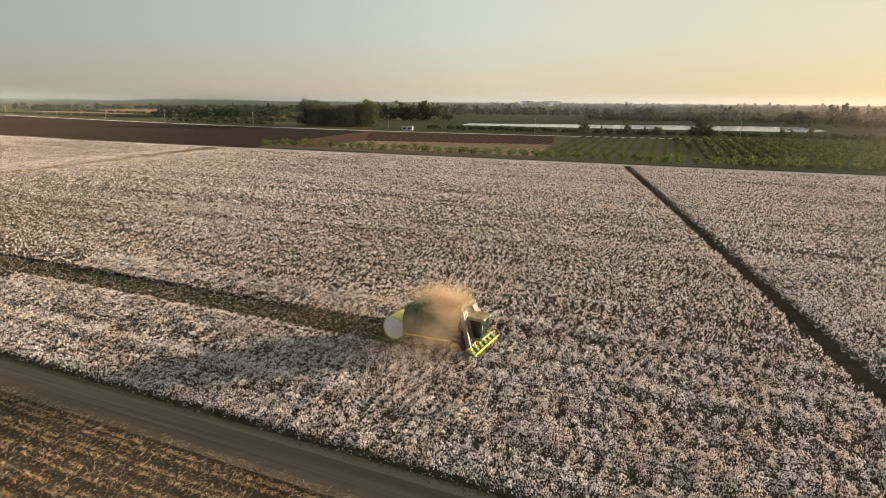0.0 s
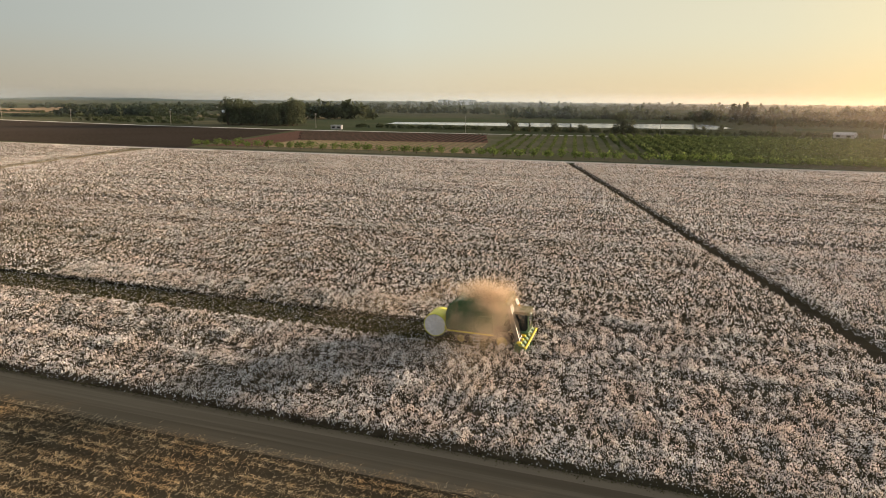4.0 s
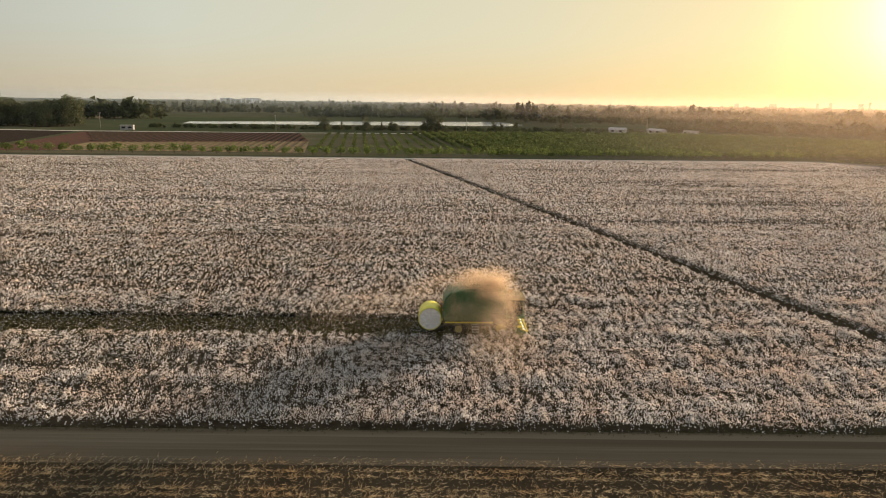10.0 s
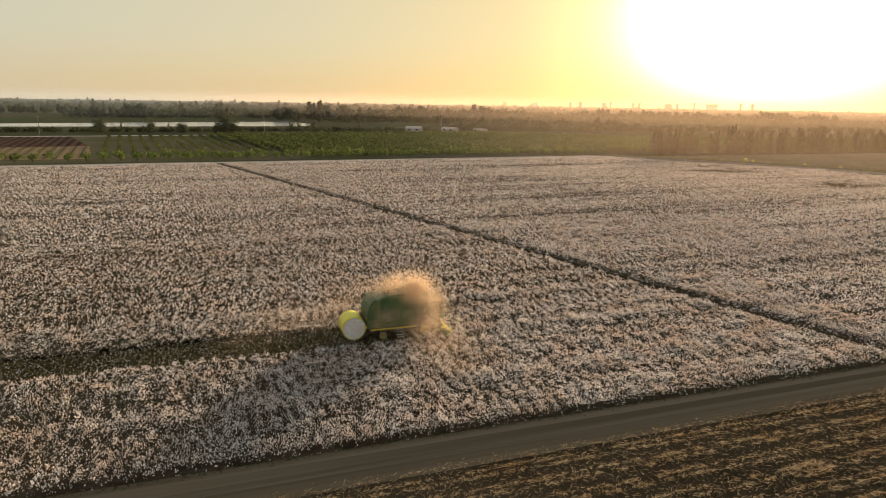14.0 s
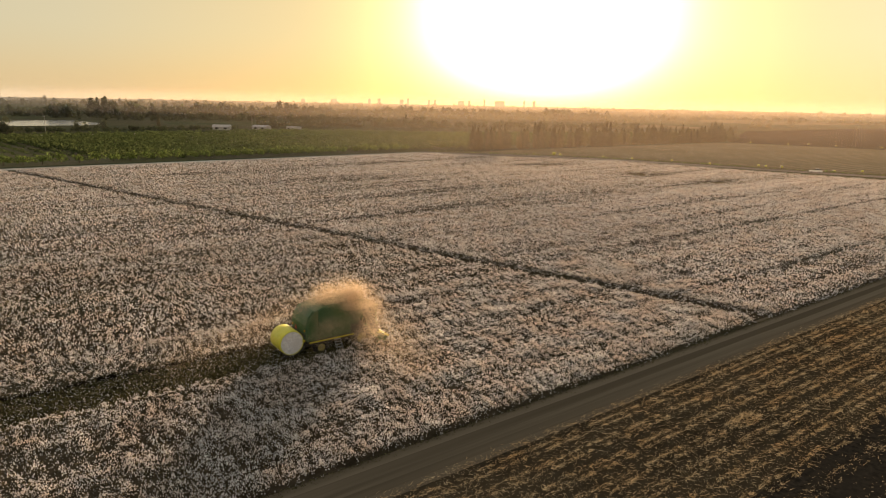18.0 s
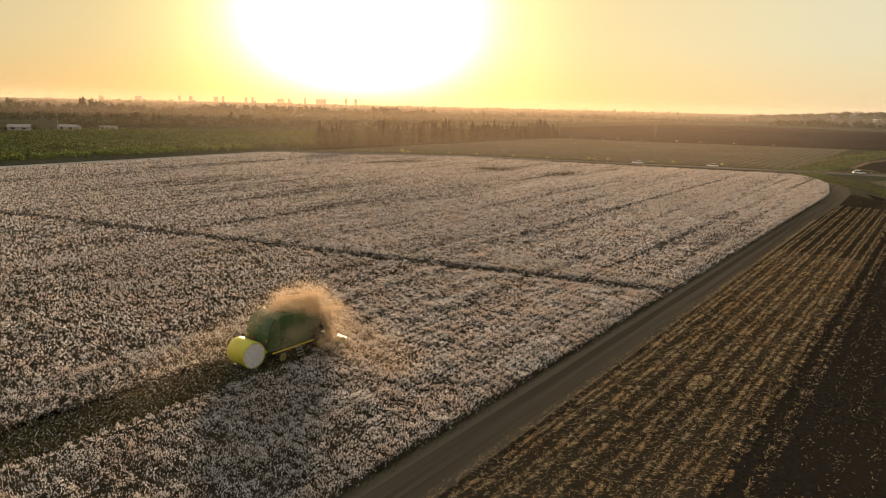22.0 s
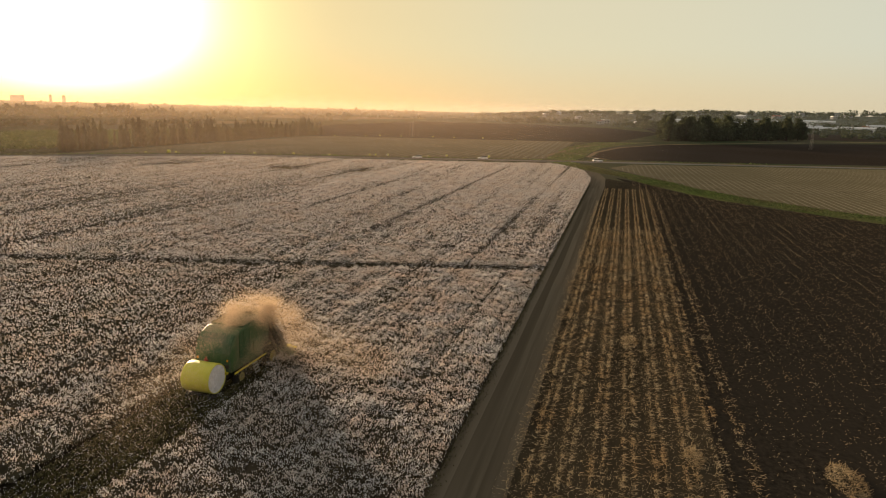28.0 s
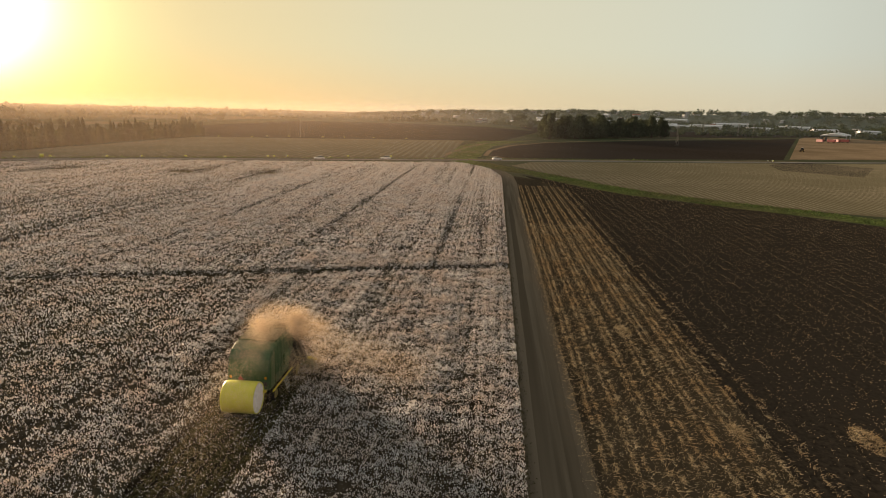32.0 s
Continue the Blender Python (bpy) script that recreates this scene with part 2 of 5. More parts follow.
M_DKGREEN = mat("dusty_green_panel", (0.03, 0.085, 0.03), (0.06, 0.12, 0.05), 2.0, (0.12, 0.12, 0.07), 0.6, rough=0.55, bump=0.05)
M_HUB = mat("dusty_yellow_hub", (0.25, 0.19, 0.04), (0.36, 0.27, 0.07), 3.0, (0.2, 0.16, 0.09), 1.0, rough=0.7, bump=0.1)
M_YELLOW = mat("machine_yellow_paint", (0.58, 0.46, 0.03), (0.70, 0.57, 0.05), 2.0, rough=0.4, bump=0.05)
M_BLACK = mat("dusty_rubber", (0.022, 0.02, 0.018), (0.06, 0.05, 0.04), 3.0, rough=0.85, bump=0.3)
M_DARKSTEEL = mat("dark_dusty_steel", (0.04, 0.036, 0.03), (0.10, 0.085, 0.065), 3.0, rough=0.6, metal=0.2, bump=0.1)
M_DUCT = mat("dusty_duct_steel", (0.10, 0.08, 0.06), (0.19, 0.16, 0.125), 2.5, (0.14, 0.11, 0.08), 0.9, rough=0.6, metal=0.2, bump=0.1)
M_DUSTED = mat("dust_covered_panel", (0.28, 0.22, 0.14), (0.42, 0.34, 0.23), 2.5, (0.20, 0.19, 0.10), 0.8, rough=0.85, bump=0.3)
M_WHITE = mat("white_paint", (0.66, 0.65, 0.62), (0.8, 0.79, 0.76), 1.0, rough=0.5, bump=0)
M_CARWHITE = mat("car_paint", (0.72, 0.72, 0.72), (0.8, 0.8, 0.8), 1.0, rough=0.25, bump=0)
M_GREY = mat("grey_concrete", (0.34, 0.33, 0.32), (0.46, 0.45, 0.43), 0.5, bump=0)
M_ROOF = mat("metal_roof_sheet", (0.42, 0.41, 0.40), (0.56, 0.55, 0.53), 0.5, rough=0.45, bump=0.05)
M_TILE = mat("red_roof_tile", (0.24, 0.10, 0.07), (0.34, 0.15, 0.10), 1.0, bump=0)
M_RED = mat("red_paint", (0.36, 0.04, 0.03), (0.46, 0.06, 0.045), 1.0, rough=0.5, bump=0)
M_OXIDE = mat("dull_red_trailer_paint", (0.13, 0.022, 0.022), (0.19, 0.035, 0.032), 1.0, rough=0.6, bump=0)
M_AMBER = mat("amber_lens", (0.7, 0.28, 0.03), (0.75, 0.33, 0.05), 1.0, rough=0.25, bump=0)
M_FARGREEN = mat("far_green_crop", (0.04, 0.052, 0.026), (0.075, 0.085, 0.042), 0.05, (0.085, 0.085, 0.048), 0.008, bump=0)
M_HILL = mat("distant_hill", (0.05, 0.06, 0.04), (0.09, 0.09, 0.06), 0.01, (0.05, 0.065, 0.04), 0.003, bump=0)


def glassy(name, colour, rough):
    m = bpy.data.materials.new(name)
    m.use_nodes = True
    b = m.node_tree.nodes["Principled BSDF"]
    b.inputs["Base Color"].default_value = (*colour, 1)
    b.inputs["Roughness"].default_value = rough
    return m


M_GLASS = glassy("tinted_glass", (0.015, 0.02, 0.02), 0.06)
M_WATER = glassy("reservoir_water", (0.16, 0.185, 0.22), 0.15)
M_SHEET = mat("pale_plastic_cover", (0.42, 0.43, 0.45), (0.55, 0.56, 0.58), 0.2, (0.35, 0.37, 0.40), 0.02, rough=0.4, bump=0.1)


# ---------------------------------------------------------------- mesh helpers
def np_mesh(name, verts, faces, material):
    """One mesh from arrays: verts (n, 3) and faces (m, 3) or (m, 4)."""
    me = bpy.data.meshes.new(name)
    verts, faces = np.asarray(verts, dtype=np.float32), np.asarray(faces, dtype=np.int32)
    k = faces.shape[1]
    me.vertices.add(len(verts))
    me.vertices.foreach_set("co", verts.ravel())
    me.loops.add(faces.size)
    me.loops.foreach_set("vertex_index", faces.ravel())
    me.polygons.add(len(faces))
    me.polygons.foreach_set("loop_start", np.arange(len(faces), dtype=np.int32) * k)
    me.update(calc_edges=True)
    me.validate()
    me.materials.append(material)
    return me


def part(name, bm, material, parent, label="", smooth=False):
    me = bpy.data.meshes.new(name)
    bm.to_mesh(me)
    bm.free()
    me.materials.append(material)
    if smooth:
        me.polygons.foreach_set("use_smooth", [True] * len(me.polygons))
    ob = new(name, me)
    ob.parent = parent
    if label:
        tagged(ob, label)
    return ob


def add_box(bm, x0, x1, y0, y1, z0, z1, bevel=0.0):
    r = bmesh.ops.create_cube(bm, size=1.0)
    bmesh.ops.transform(bm, verts=r["verts"], matrix=Matrix.LocRotScale(((x0 + x1) / 2, (y0 + y1) / 2, (z0 + z1) / 2), None, (x1 - x0, y1 - y0, z1 - z0)))
    if bevel:
        es = list({e for v in r["verts"] for e in v.link_edges})
        bmesh.ops.bevel(bm, geom=es, offset=bevel, segments=2, affect="EDGES", profile=0.5)
    return bm


def box(x0, x1, y0, y1, z0, z1, bevel=0.0):
    return add_box(bmesh.new(), x0, x1, y0, y1, z0, z1, bevel)


def add_bar(bm, a, b, r0, r1=None, sides=6):
    """A tapered round bar from a to b."""
    a, b = Vector(a), Vector(b)
    q = (b - a).to_track_quat("Z", "Y")
    r = bmesh.ops.create_cone(bm, cap_ends=True, segments=sides, radius1=r0, radius2=r0 if r1 is None else r1, depth=(b - a).length)
    bmesh.ops.transform(bm, verts=r["verts"], matrix=Matrix.LocRotScale((a + b) / 2, q, None))
    return bm


def bar(a, b, r0, r1=None, sides=6):
    return add_bar(bmesh.new(), a, b, r0, r1, sides)


def prism(profile, y0, y1, bevel=0.0):
    """A solid with the given outline in x and z, from y0 to y1."""
    bm = bmesh.new()
    a = [bm.verts.new((x, y0, z)) for x, z in profile]
    b = [bm.verts.new((x, y1, z)) for x, z in profile]
    bm.faces.new(a)
    bm.faces.new(list(reversed(b)))
    for i in range(len(a)):
        j = (i + 1) % len(a)
        bm.faces.new((a[j], a[i], b[i], b[j]))
    bmesh.ops.recalc_face_normals(bm, faces=bm.faces)
    if bevel:
        bmesh.ops.bevel(bm, geom=list(bm.edges), offset=bevel, segments=2, affect="EDGES", profile=0.5)
    return bm


def thing(name, m, label, category, group="", kind=""):
    e = new(name)
    e.matrix_world = m
    return tagged(e, label, category, group, kind)


def sheet(name, poly, z, material, label, category="", thick=0.06):
    """A flat piece of ground with an outline, thin sides going down into the soil."""
    bm = bmesh.new()
    top = [bm.verts.new((x, y, z)) for x, y in poly]
    low = [bm.verts.new((x, y, z - thick)) for x, y in poly]
    f = bm.faces.new(top)
    for i in range(len(top)):
        j = (i + 1) % len(top)
        bm.faces.new((top[i], low[i], low[j], top[j]))
    bmesh.ops.recalc_face_normals(bm, faces=bm.faces)
    f.normal_update()
    if f.normal.z < 0:
        bmesh.ops.reverse_faces(bm, faces=list(bm.faces))
    bmesh.ops.triangulate(bm, faces=[f])
    me = bpy.data.meshes.new(name)
    bm.to_mesh(me)
    bm.free()
    me.materials.append(material)
    return tagged(new(name, me), label, category or name.split("_")[-1], kind="structure")


def band(line, half, ragged=0.0, seed=1):
    """The outline of a strip of half-width half along a line of points."""
    rnd = random.Random(seed)
    pts = []
    for (xa, ya), (xb, yb) in zip(line, line[1:]):
        n = max(1, int(math.hypot(xb - xa, yb - ya) / 12))
        pts += [(xa + (xb - xa) * i / n, ya + (yb - ya) * i / n) for i in range(n)]
    pts.append(line[-1])
    left, right = [], []
    for i, (x, y) in enumerate(pts):
        xa, ya = pts[max(0, i - 1)]
        xb, yb = pts[min(len(pts) - 1, i + 1)]
        d = math.hypot(xb - xa, yb - ya)
        nx, ny = -(yb - ya) / d, (xb - xa) / d
        a, b = half + ragged * rnd.uniform(-1, 1), half + ragged * rnd.uniform(-1, 1)
        left.append((x + nx * a, y + ny * a))
        right.append((x - nx * b, y - ny * b))
    return left + right[::-1]


def inside(px, py, poly):
    """Which of the points lie in the outline."""
    res = np.zeros(len(px), dtype=bool)
    for (xa, ya), (xb, yb) in zip(poly, poly[1:] + poly[:1]):
        c = (ya > py) != (yb > py)
        with np.errstate(divide="ignore", invalid="ignore"):
            res ^= c & (px < (xb - xa) * (py - ya) / (yb - ya + 1e-12) + xa)
    return res


def edge_distance(px, py, poly):
    d = np.full(len(px), 1e9)
    for (xa, ya), (xb, yb) in zip(poly, poly[1:] + poly[:1]):
        ux, uy = xb - xa, yb - ya
        s = np.clip(((px - xa) * ux + (py - ya) * uy) / (ux * ux + uy * uy), 0, 1)
        d = np.minimum(d, np.hypot(px - xa - s * ux, py - ya - s * uy))
    return d


def wave_noise(x, y, scale, seed, octaves=4):
    """Smooth noise, about -1 to 1, from summed waves of random direction."""
    rng = np.random.default_rng(seed)
    v = np.zeros_like(x)
    for o in range(octaves):
        for _ in range(5):
            a, p = rng.uniform(0, 2 * np.pi), rng.uniform(0, 2 * np.pi)
            k = 2 * np.pi / scale * 1.8 ** o * rng.uniform(0.7, 1.3)
            v += 0.75 ** o * np.sin(k * (np.cos(a) * x + np.sin(a) * y) + p)
    return v / 5.5


def pyramids(pos, size, rng, flat=1.0, sides=3):
    """Small pointed tufts of two or three faces, one at each point."""
    n = len(pos)
    yaw = rng.uniform(0, 2 * np.pi, n)
    v = np.empty((n, 4, 3))
    for k in range(3):
        a = yaw + k * 2.094 + rng.uniform(-0.5, 0.5, n)
        r = size * rng.uniform(0.6, 1.1, n)
        v[:, k, 0], v[:, k, 1], v[:, k, 2] = pos[:, 0] + r * np.cos(a), pos[:, 1] + r * np.sin(a), pos[:, 2] - size * rng.uniform(0.2, 0.9, n) * flat
    v[:, 3, 0], v[:, 3, 1], v[:, 3, 2] = pos[:, 0] + size * rng.uniform(-0.5, 0.5, n), pos[:, 1] + size * rng.uniform(-0.5, 0.5, n), pos[:, 2] + size * flat * rng.uniform(0.5, 1.1, n)
    f = np.array([[0, 1, 3], [1, 2, 3], [2, 0, 3]][:sides])
    return v.reshape(-1, 3), (f[None] + 4 * np.arange(n)[:, None, None]).reshape(-1, 3)


def flakes(pos, size, rng, long=1.0):
    """Loose triangles in every direction (leaves, straws)."""
    n = len(pos)
    d = rng.normal(size=(n, 3))
    d /= np.linalg.norm(d, axis=1)[:, None]
    e = np.cross(d, rng.normal(size=(n, 3)))
    e /= np.linalg.norm(e, axis=1)[:, None]
    s = np.asarray(size).reshape(-1, 1) * np.ones((n, 1))
    v = np.stack([pos + d * s * long, pos - d * s * 0.6 * long + e * s * 0.6, pos - d * s * 0.6 * long - e * s * 0.6], axis=1)
    return v.reshape(-1, 3), np.arange(3 * n).reshape(-1, 3)


def join(*pieces):
    vs, fs, k = [], [], 0
    for v, f in pieces:
        vs.append(v)
        fs.append(f + k)
        k += len(v)
    return np.concatenate(vs), np.concatenate(fs)


# ---------------------------------------------------------------- plan (metres)
def far_edge(x):
    return 235.0 + 0.045 * x


def path_x(y):
    return 18.5 - 0.296 * (y - 34.0)


ROAD_IN, ROAD_OUT, STUB_OUT = 32.4, 28.0, 15.4
GAP = 1.5
PATCHES = ((-141, 196, 15, 4), (-64, 145, 9, 4), (73, 209, 30, 3), (127, 175, 12, 5), (133, 137, 13, 6.5), (137, 109, 8, 4.5))     # thin spots: middle and half-sizes
LANES = (43.2, 65.3, 88.0, 110.5, 133.0, 155.0, 178.0, 201.0)
FIELD_W = [(-198, ROAD_IN), (path_x(ROAD_IN) - GAP, ROAD_IN), (path_x(233) - GAP, 233), (-218, 226), (-210, 172), (-200, 130)]
FIELD_E = [(path_x(ROAD_IN) + GAP, ROAD_IN), (141, ROAD_IN), (155, 33.0), (178, 36.5), (197, 43), (206, 52), (200, 70), (186, 115), (169, 174), (117, 240), (path_x(234) + GAP, 233.5)]
FIELD_L = [(-420, 90), (-207, 90), (-208.5, 130), (-219, 172), (-230, 224), (-404, 233), (-420, 233)]
CUT = (-198.0, -24.0, 49.5, 55.3)          # the picked strip behind the harvester
TILLED = [(-420, -260), (-60, -170), (10, -95), (60, -62), (92, -30), (106, -12), (130, 7), (152, 17), (165, 25), (126, STUB_OUT + 0.1), (-420, STUB_OUT + 0.1)]
HARVESTED = [(128, 250), (165, 217), (190, 172), (206, 133), (215, 111), (228, 82), (241, 58), (436, 59), (368, 242), (150, 244)]
EAST_ROAD = [(122, 251), (160, 212), (182, 175), (197, 135), (206, 111), (218, 84), (228, 55), (240, 20), (262, -45), (292, -131), (335, -240), (420, -420)]

DITCH = [(226, 50), (196, 34), (171, 19), (139, 6), (119, -8), (108, -19), (99, -29), (90, -40), (60, -72), (-20, -140)]
ROW_FIELD = [(206, 28), (232, 18), (256, -48), (284, -131), (325, -240), (160, -200), (66, -110), (95, -44), (114, -20), (142, 1), (172, 14)]

# ---------------------------------------------------------------- ground
bm = bmesh.new()
ring = [bm.verts.new((4600 * math.cos(i * math.pi / 32), 4600 * math.sin(i * math.pi / 32), 0)) for i in range(64)]
bm.faces.new(ring)
me = bpy.data.meshes.new("ground")
bm.to_mesh(me)
bm.free()
me.materials.append(M_GROUND)
tagged(new("ground", me), "flat farmland plain with dry and green patches", "ground", kind="structure")

sheet("dirt_road", [(-420, ROAD_OUT), (100, ROAD_OUT), (135, 27.6), (160, 28.2), (182, 31.5), (202, 38), (216, 48), (222, 62), (214, 66), (205, 48), (190, 40.5), (165, 33.5), (140, ROAD_IN + 0.6), (-420, ROAD_IN + 0.6)], 0.03, M_ROAD, "packed brown dirt road beside the cotton", "road")
for i, (y, half) in enumerate(((ROAD_OUT + 1.15, 0.42), (ROAD_OUT + 2.95, 0.48))):
    sheet("wheel_track", band([(-420, y), (-60, y + 0.08), (0, y), (60, y - 0.06), (128, y)], half, 0.09, 20 + i), 0.036, M_TRACK, "pale wheel track worn into the dirt road", "track")
sheet("stubble_ground", [(-420, STUB_OUT), (126, STUB_OUT), (150, 20), (160, 28), (-420, ROAD_OUT + 0.2)], 0.022, M_STRIP, "brown soil strip with rows of cut stubble", "field")
sheet("tilled_ground", TILLED, 0.014, M_SOIL, "dark tilled soil littered with straw", "field")
sheet("cross_path", [(path_x(33) - 2, 33), (path_x(33) + 2, 33), (path_x(236) + 2, 236), (path_x(236) - 2, 236)], 0.035, M_STRIP, "narrow earth path between two cotton fields", "path")
sheet("side_path", [(-209, 60), (-197, 60), (-199, 130), (-209, 172), (-217, 228), (-232, 228), (-221, 172), (-210, 130)], 0.035, M_DRY, "dry earth path at the cotton field's edge", "path")
for cx, cy, rx, ry in PATCHES[2:]:
    sheet("bare_patch", [(cx + (rx + 1.5) * math.cos(a * math.pi / 10), cy + (ry + 1.5) * math.sin(a * math.pi / 10)) for a in range(20)], 0.04, M_DRY, "bare brown patch where the cotton failed", "patch")
sheet("field_track", band([(-420, far_edge(-420) + 9), (-220, far_edge(-220) + 9.5), (118, far_edge(118) + 9), (128, 249)], 2.6), 0.03, M_GRAVEL, "pale gravel farm track between cotton and orchard", "track")
sheet("farm_road", band(EAST_ROAD, 3.6), 0.045, M_ASPHALT, "narrow grey farm road", "road")
sheet("dark_plot", [(298, -128), (262, -150), (205, -115), (228, -92), (262, -100)], 0.034, M_PLOUGH, "small dark ploughed patch", "field")
sheet("road_verge", band([(x + 7.5, y + 2.5) for x, y in EAST_ROAD[:9]], 2.4, 0.8), 0.05, M_ORCHSOIL, "dull weedy verge beside the farm road", "verge")
sheet("harvested_field", HARVESTED, 0.025, M_DRY, "dry harvested field, brown and tan", "field")
sheet("far_ploughed_field", [(372, 244), (600, 355), (959, 352), (1342, 195), (749, -20), (450, 30), (440, 59)], 0.02, M_PLOUGH, "dark ploughed field", "field")
sheet("weedy_verge", [(236, 58), (348, 58), (436, 44), (452, 8), (427, 20), (364, 36), (300, 41), (258, 42), (242, 46)], 0.032, M_GRASS, "green weedy corner beside the farm road", "verge")
sheet("verge_track", band([(258, 61), (300, 57), (351, 52), (409, 40), (452, 25), (475, 2)], 1.6), 0.05, M_TAN, "pale worn track curving round the weedy corner", "track")
sheet("field_margin", band([(256, 30), (267, 40), (313, 38), (374, 26), (443, -4), (500, -48), (613, -150), (743, -268)], 1.3), 0.054, M_TAN, "pale dry grass along the ploughed field's edge", "verge")
sheet("road_margin", band([(x + 4.2, y + 1.4) for x, y in EAST_ROAD[6:10]], 1.0), 0.052, M_TAN, "pale dry grass beside the farm road", "verge")
sheet("ploughed_field", [(254, 28), (266, 38), (313, 36), (374, 24), (443, -6), (549, -112), (641, -214), (760, -330), (312, -128), (276, -38)], 0.026, M_PLOUGH, "dark brown ploughed field", "field")
sheet("tan_field", [(318, -134), (760, -334), (1000, -460), (430, -400)], 0.024, M_TAN, "dry tan field", "field")
sheet("row_field", ROW_FIELD, 0.027, M_DRY, "dry brown field with drilled rows", "field")
sheet("tan_plot", [(-190, 262), (-85, 264), (-97, 335), (-198, 310)], 0.024, M_TAN, "tan bare plot with planting beds", "field")
sheet("brown_plot", [(-216, 256), (-188, 262), (-198, 310), (-97, 335), (-118, 412), (-250, 402)], 0.026, M_BROWN, "red-brown bare plot with planting beds", "field")
sheet("ploughed_plain", [(-213, 236), (-222, 258), (-257, 405), (-400, 413), (-570, 439), (-837, 490), (-980, 500), (-900, 245), (-404, 243)], 0.022, M_PLOUGH, "wide dark ploughed field", "field")
sheet("orchard_ground", [(-219, 247), (124, 254), (430, 262), (430, 318), (235, 385), (139, 448), (20, 433), (-118, 415), (-85, 262), (-216, 256)], 0.02, M_ORCHSOIL, "grey-green orchard soil", "field")
sheet("back_track", band([(-980, 506), (-837, 495), (-570, 444), (-400, 418), (-257, 410), (-118, 420), (20, 440), (139, 455)], 3.0), 0.03, M_GRAVEL, "pale track behind the fields", "track")
sheet("reservoir", [(-245, 545), (-100, 556), (33, 575), (50, 610), (32, 690), (-120, 640), (-254, 587)], 0.05, M_WATER, "shallow pale reservoir reflecting the sky", "reservoir")
sheet("grass_strip", band(DITCH, 5.2, 1.3), 0.06, M_GRASS, "green grassy ditch strip", "verge")

# ---------------------------------------------------------------- cotton
def streaks(x, y):
    """Where the crop stands thin: long streaks along the rows, and a few bare patches."""
    v = 0.8 * wave_noise(x * 0.035, y, 5.0, 5, 3) + 0.6 * wave_noise(x * 0.2, y, 26.0, 6)
    for yt in LANES:      # lanes where the sprayer drove
        v -= np.exp(-((y - yt) / 0.55) ** 2) * np.where(x > path_x(y), 1.1, 0.7)
    for cx, cy, rx, ry in PATCHES:
        v -= (0.7 if cx < 0 else 1.5) * np.exp(-((x - cx) / rx / 1.2) ** 2 - ((y - cy) / ry / 1.2) ** 2)
    return v


def clumps(x, row):
    """Bushy and thin plants along each row."""
    return wave_noise(x + 13 * np.sin(row * 7.1), row * 3.3, 1.25, 21, 2) * (1 - 0.5 * np.clip((row - 62) / 60, 0, 1))


def canopy_height(x, y):
    row = np.round(y / 0.96) * 0.96
    ridge_top = 0.5 + 0.5 * np.cos(2 * np.pi * y / 0.96)
    return np.clip(0.44 + 0.14 * ridge_top + 0.25 * clumps(x, row) + 0.08 * wave_noise(x, y, 0.9, 11, 2) + 0.09 * np.clip(streaks(x, y), -2, 1), 0.1, 1.3)


def fullness(x, y):
    """How much lint the plants carry: most to the east, least towards the west, partly thinned to darken backlit
    cotton.
    """
    return np.where(x > path_x(y), 1.02 + 0.2 * np.clip((y - 60) / 60, 0, 1), np.clip(1.0 - (y - 44) / 40, 0.92, 1.0) + 0.16 * np.clip((y - 85) / 60, 0, 1) - 0.12 * np.clip((-14 - x) / 14, 0, 1) * np.clip((66 - y) / 6, 0, 1) - 0.34 * np.clip((-80 - x) / 60, 0, 1) - 0.36 * np.clip((-32 - x) / 22, 0, 1) * np.clip((130 - y) / 40, 0, 1))


def in_cut(x, y):
    gone = (x > CUT[0]) & (x < CUT[1]) & (y > CUT[2]) & (y < CUT[3])
    for cx, cy, rx, ry in PATCHES[2:]:
        wobble = 1 + 0.25 * np.sin(x * 0.9 + cx) + 0.2 * np.sin(y * 1.7 + cy)
        gone |= ((x - cx) / rx) ** 2 + ((y - cy) / ry) ** 2 < 0.16 * wobble
    return gone


ZONES = [  # x range, y range, grid step, tufts per square metre, tuft size, leaves per square metre
    ((-84, 24), (ROAD_IN, 62), (0.34, 0.24), 195, 0.050, 46),
    ((-140, 60), (62, 104), (0.6, 0.4), 50, 0.073, 15),
    ((24, 212), (ROAD_IN, 62), (0.7, 0.48), 38, 0.088, 8),
    ((-200, -84), (ROAD_IN, 62), (0.9, 0.6), 22, 0.09, 4),
    ((-204, -140), (62, 104), (1.0, 0.8), 14, 0.105, 3),
    ((60, 212), (62, 104), (0.8, 0.48), 20, 0.112, 3),
    ((-230, 212), (104, 245), (0.9, 0.48), 11.0, 0.122, 4.5),
    ((-420, -200), (90, 236), (1.6, 0.96), 4.0, 0.13, 1.6),
]


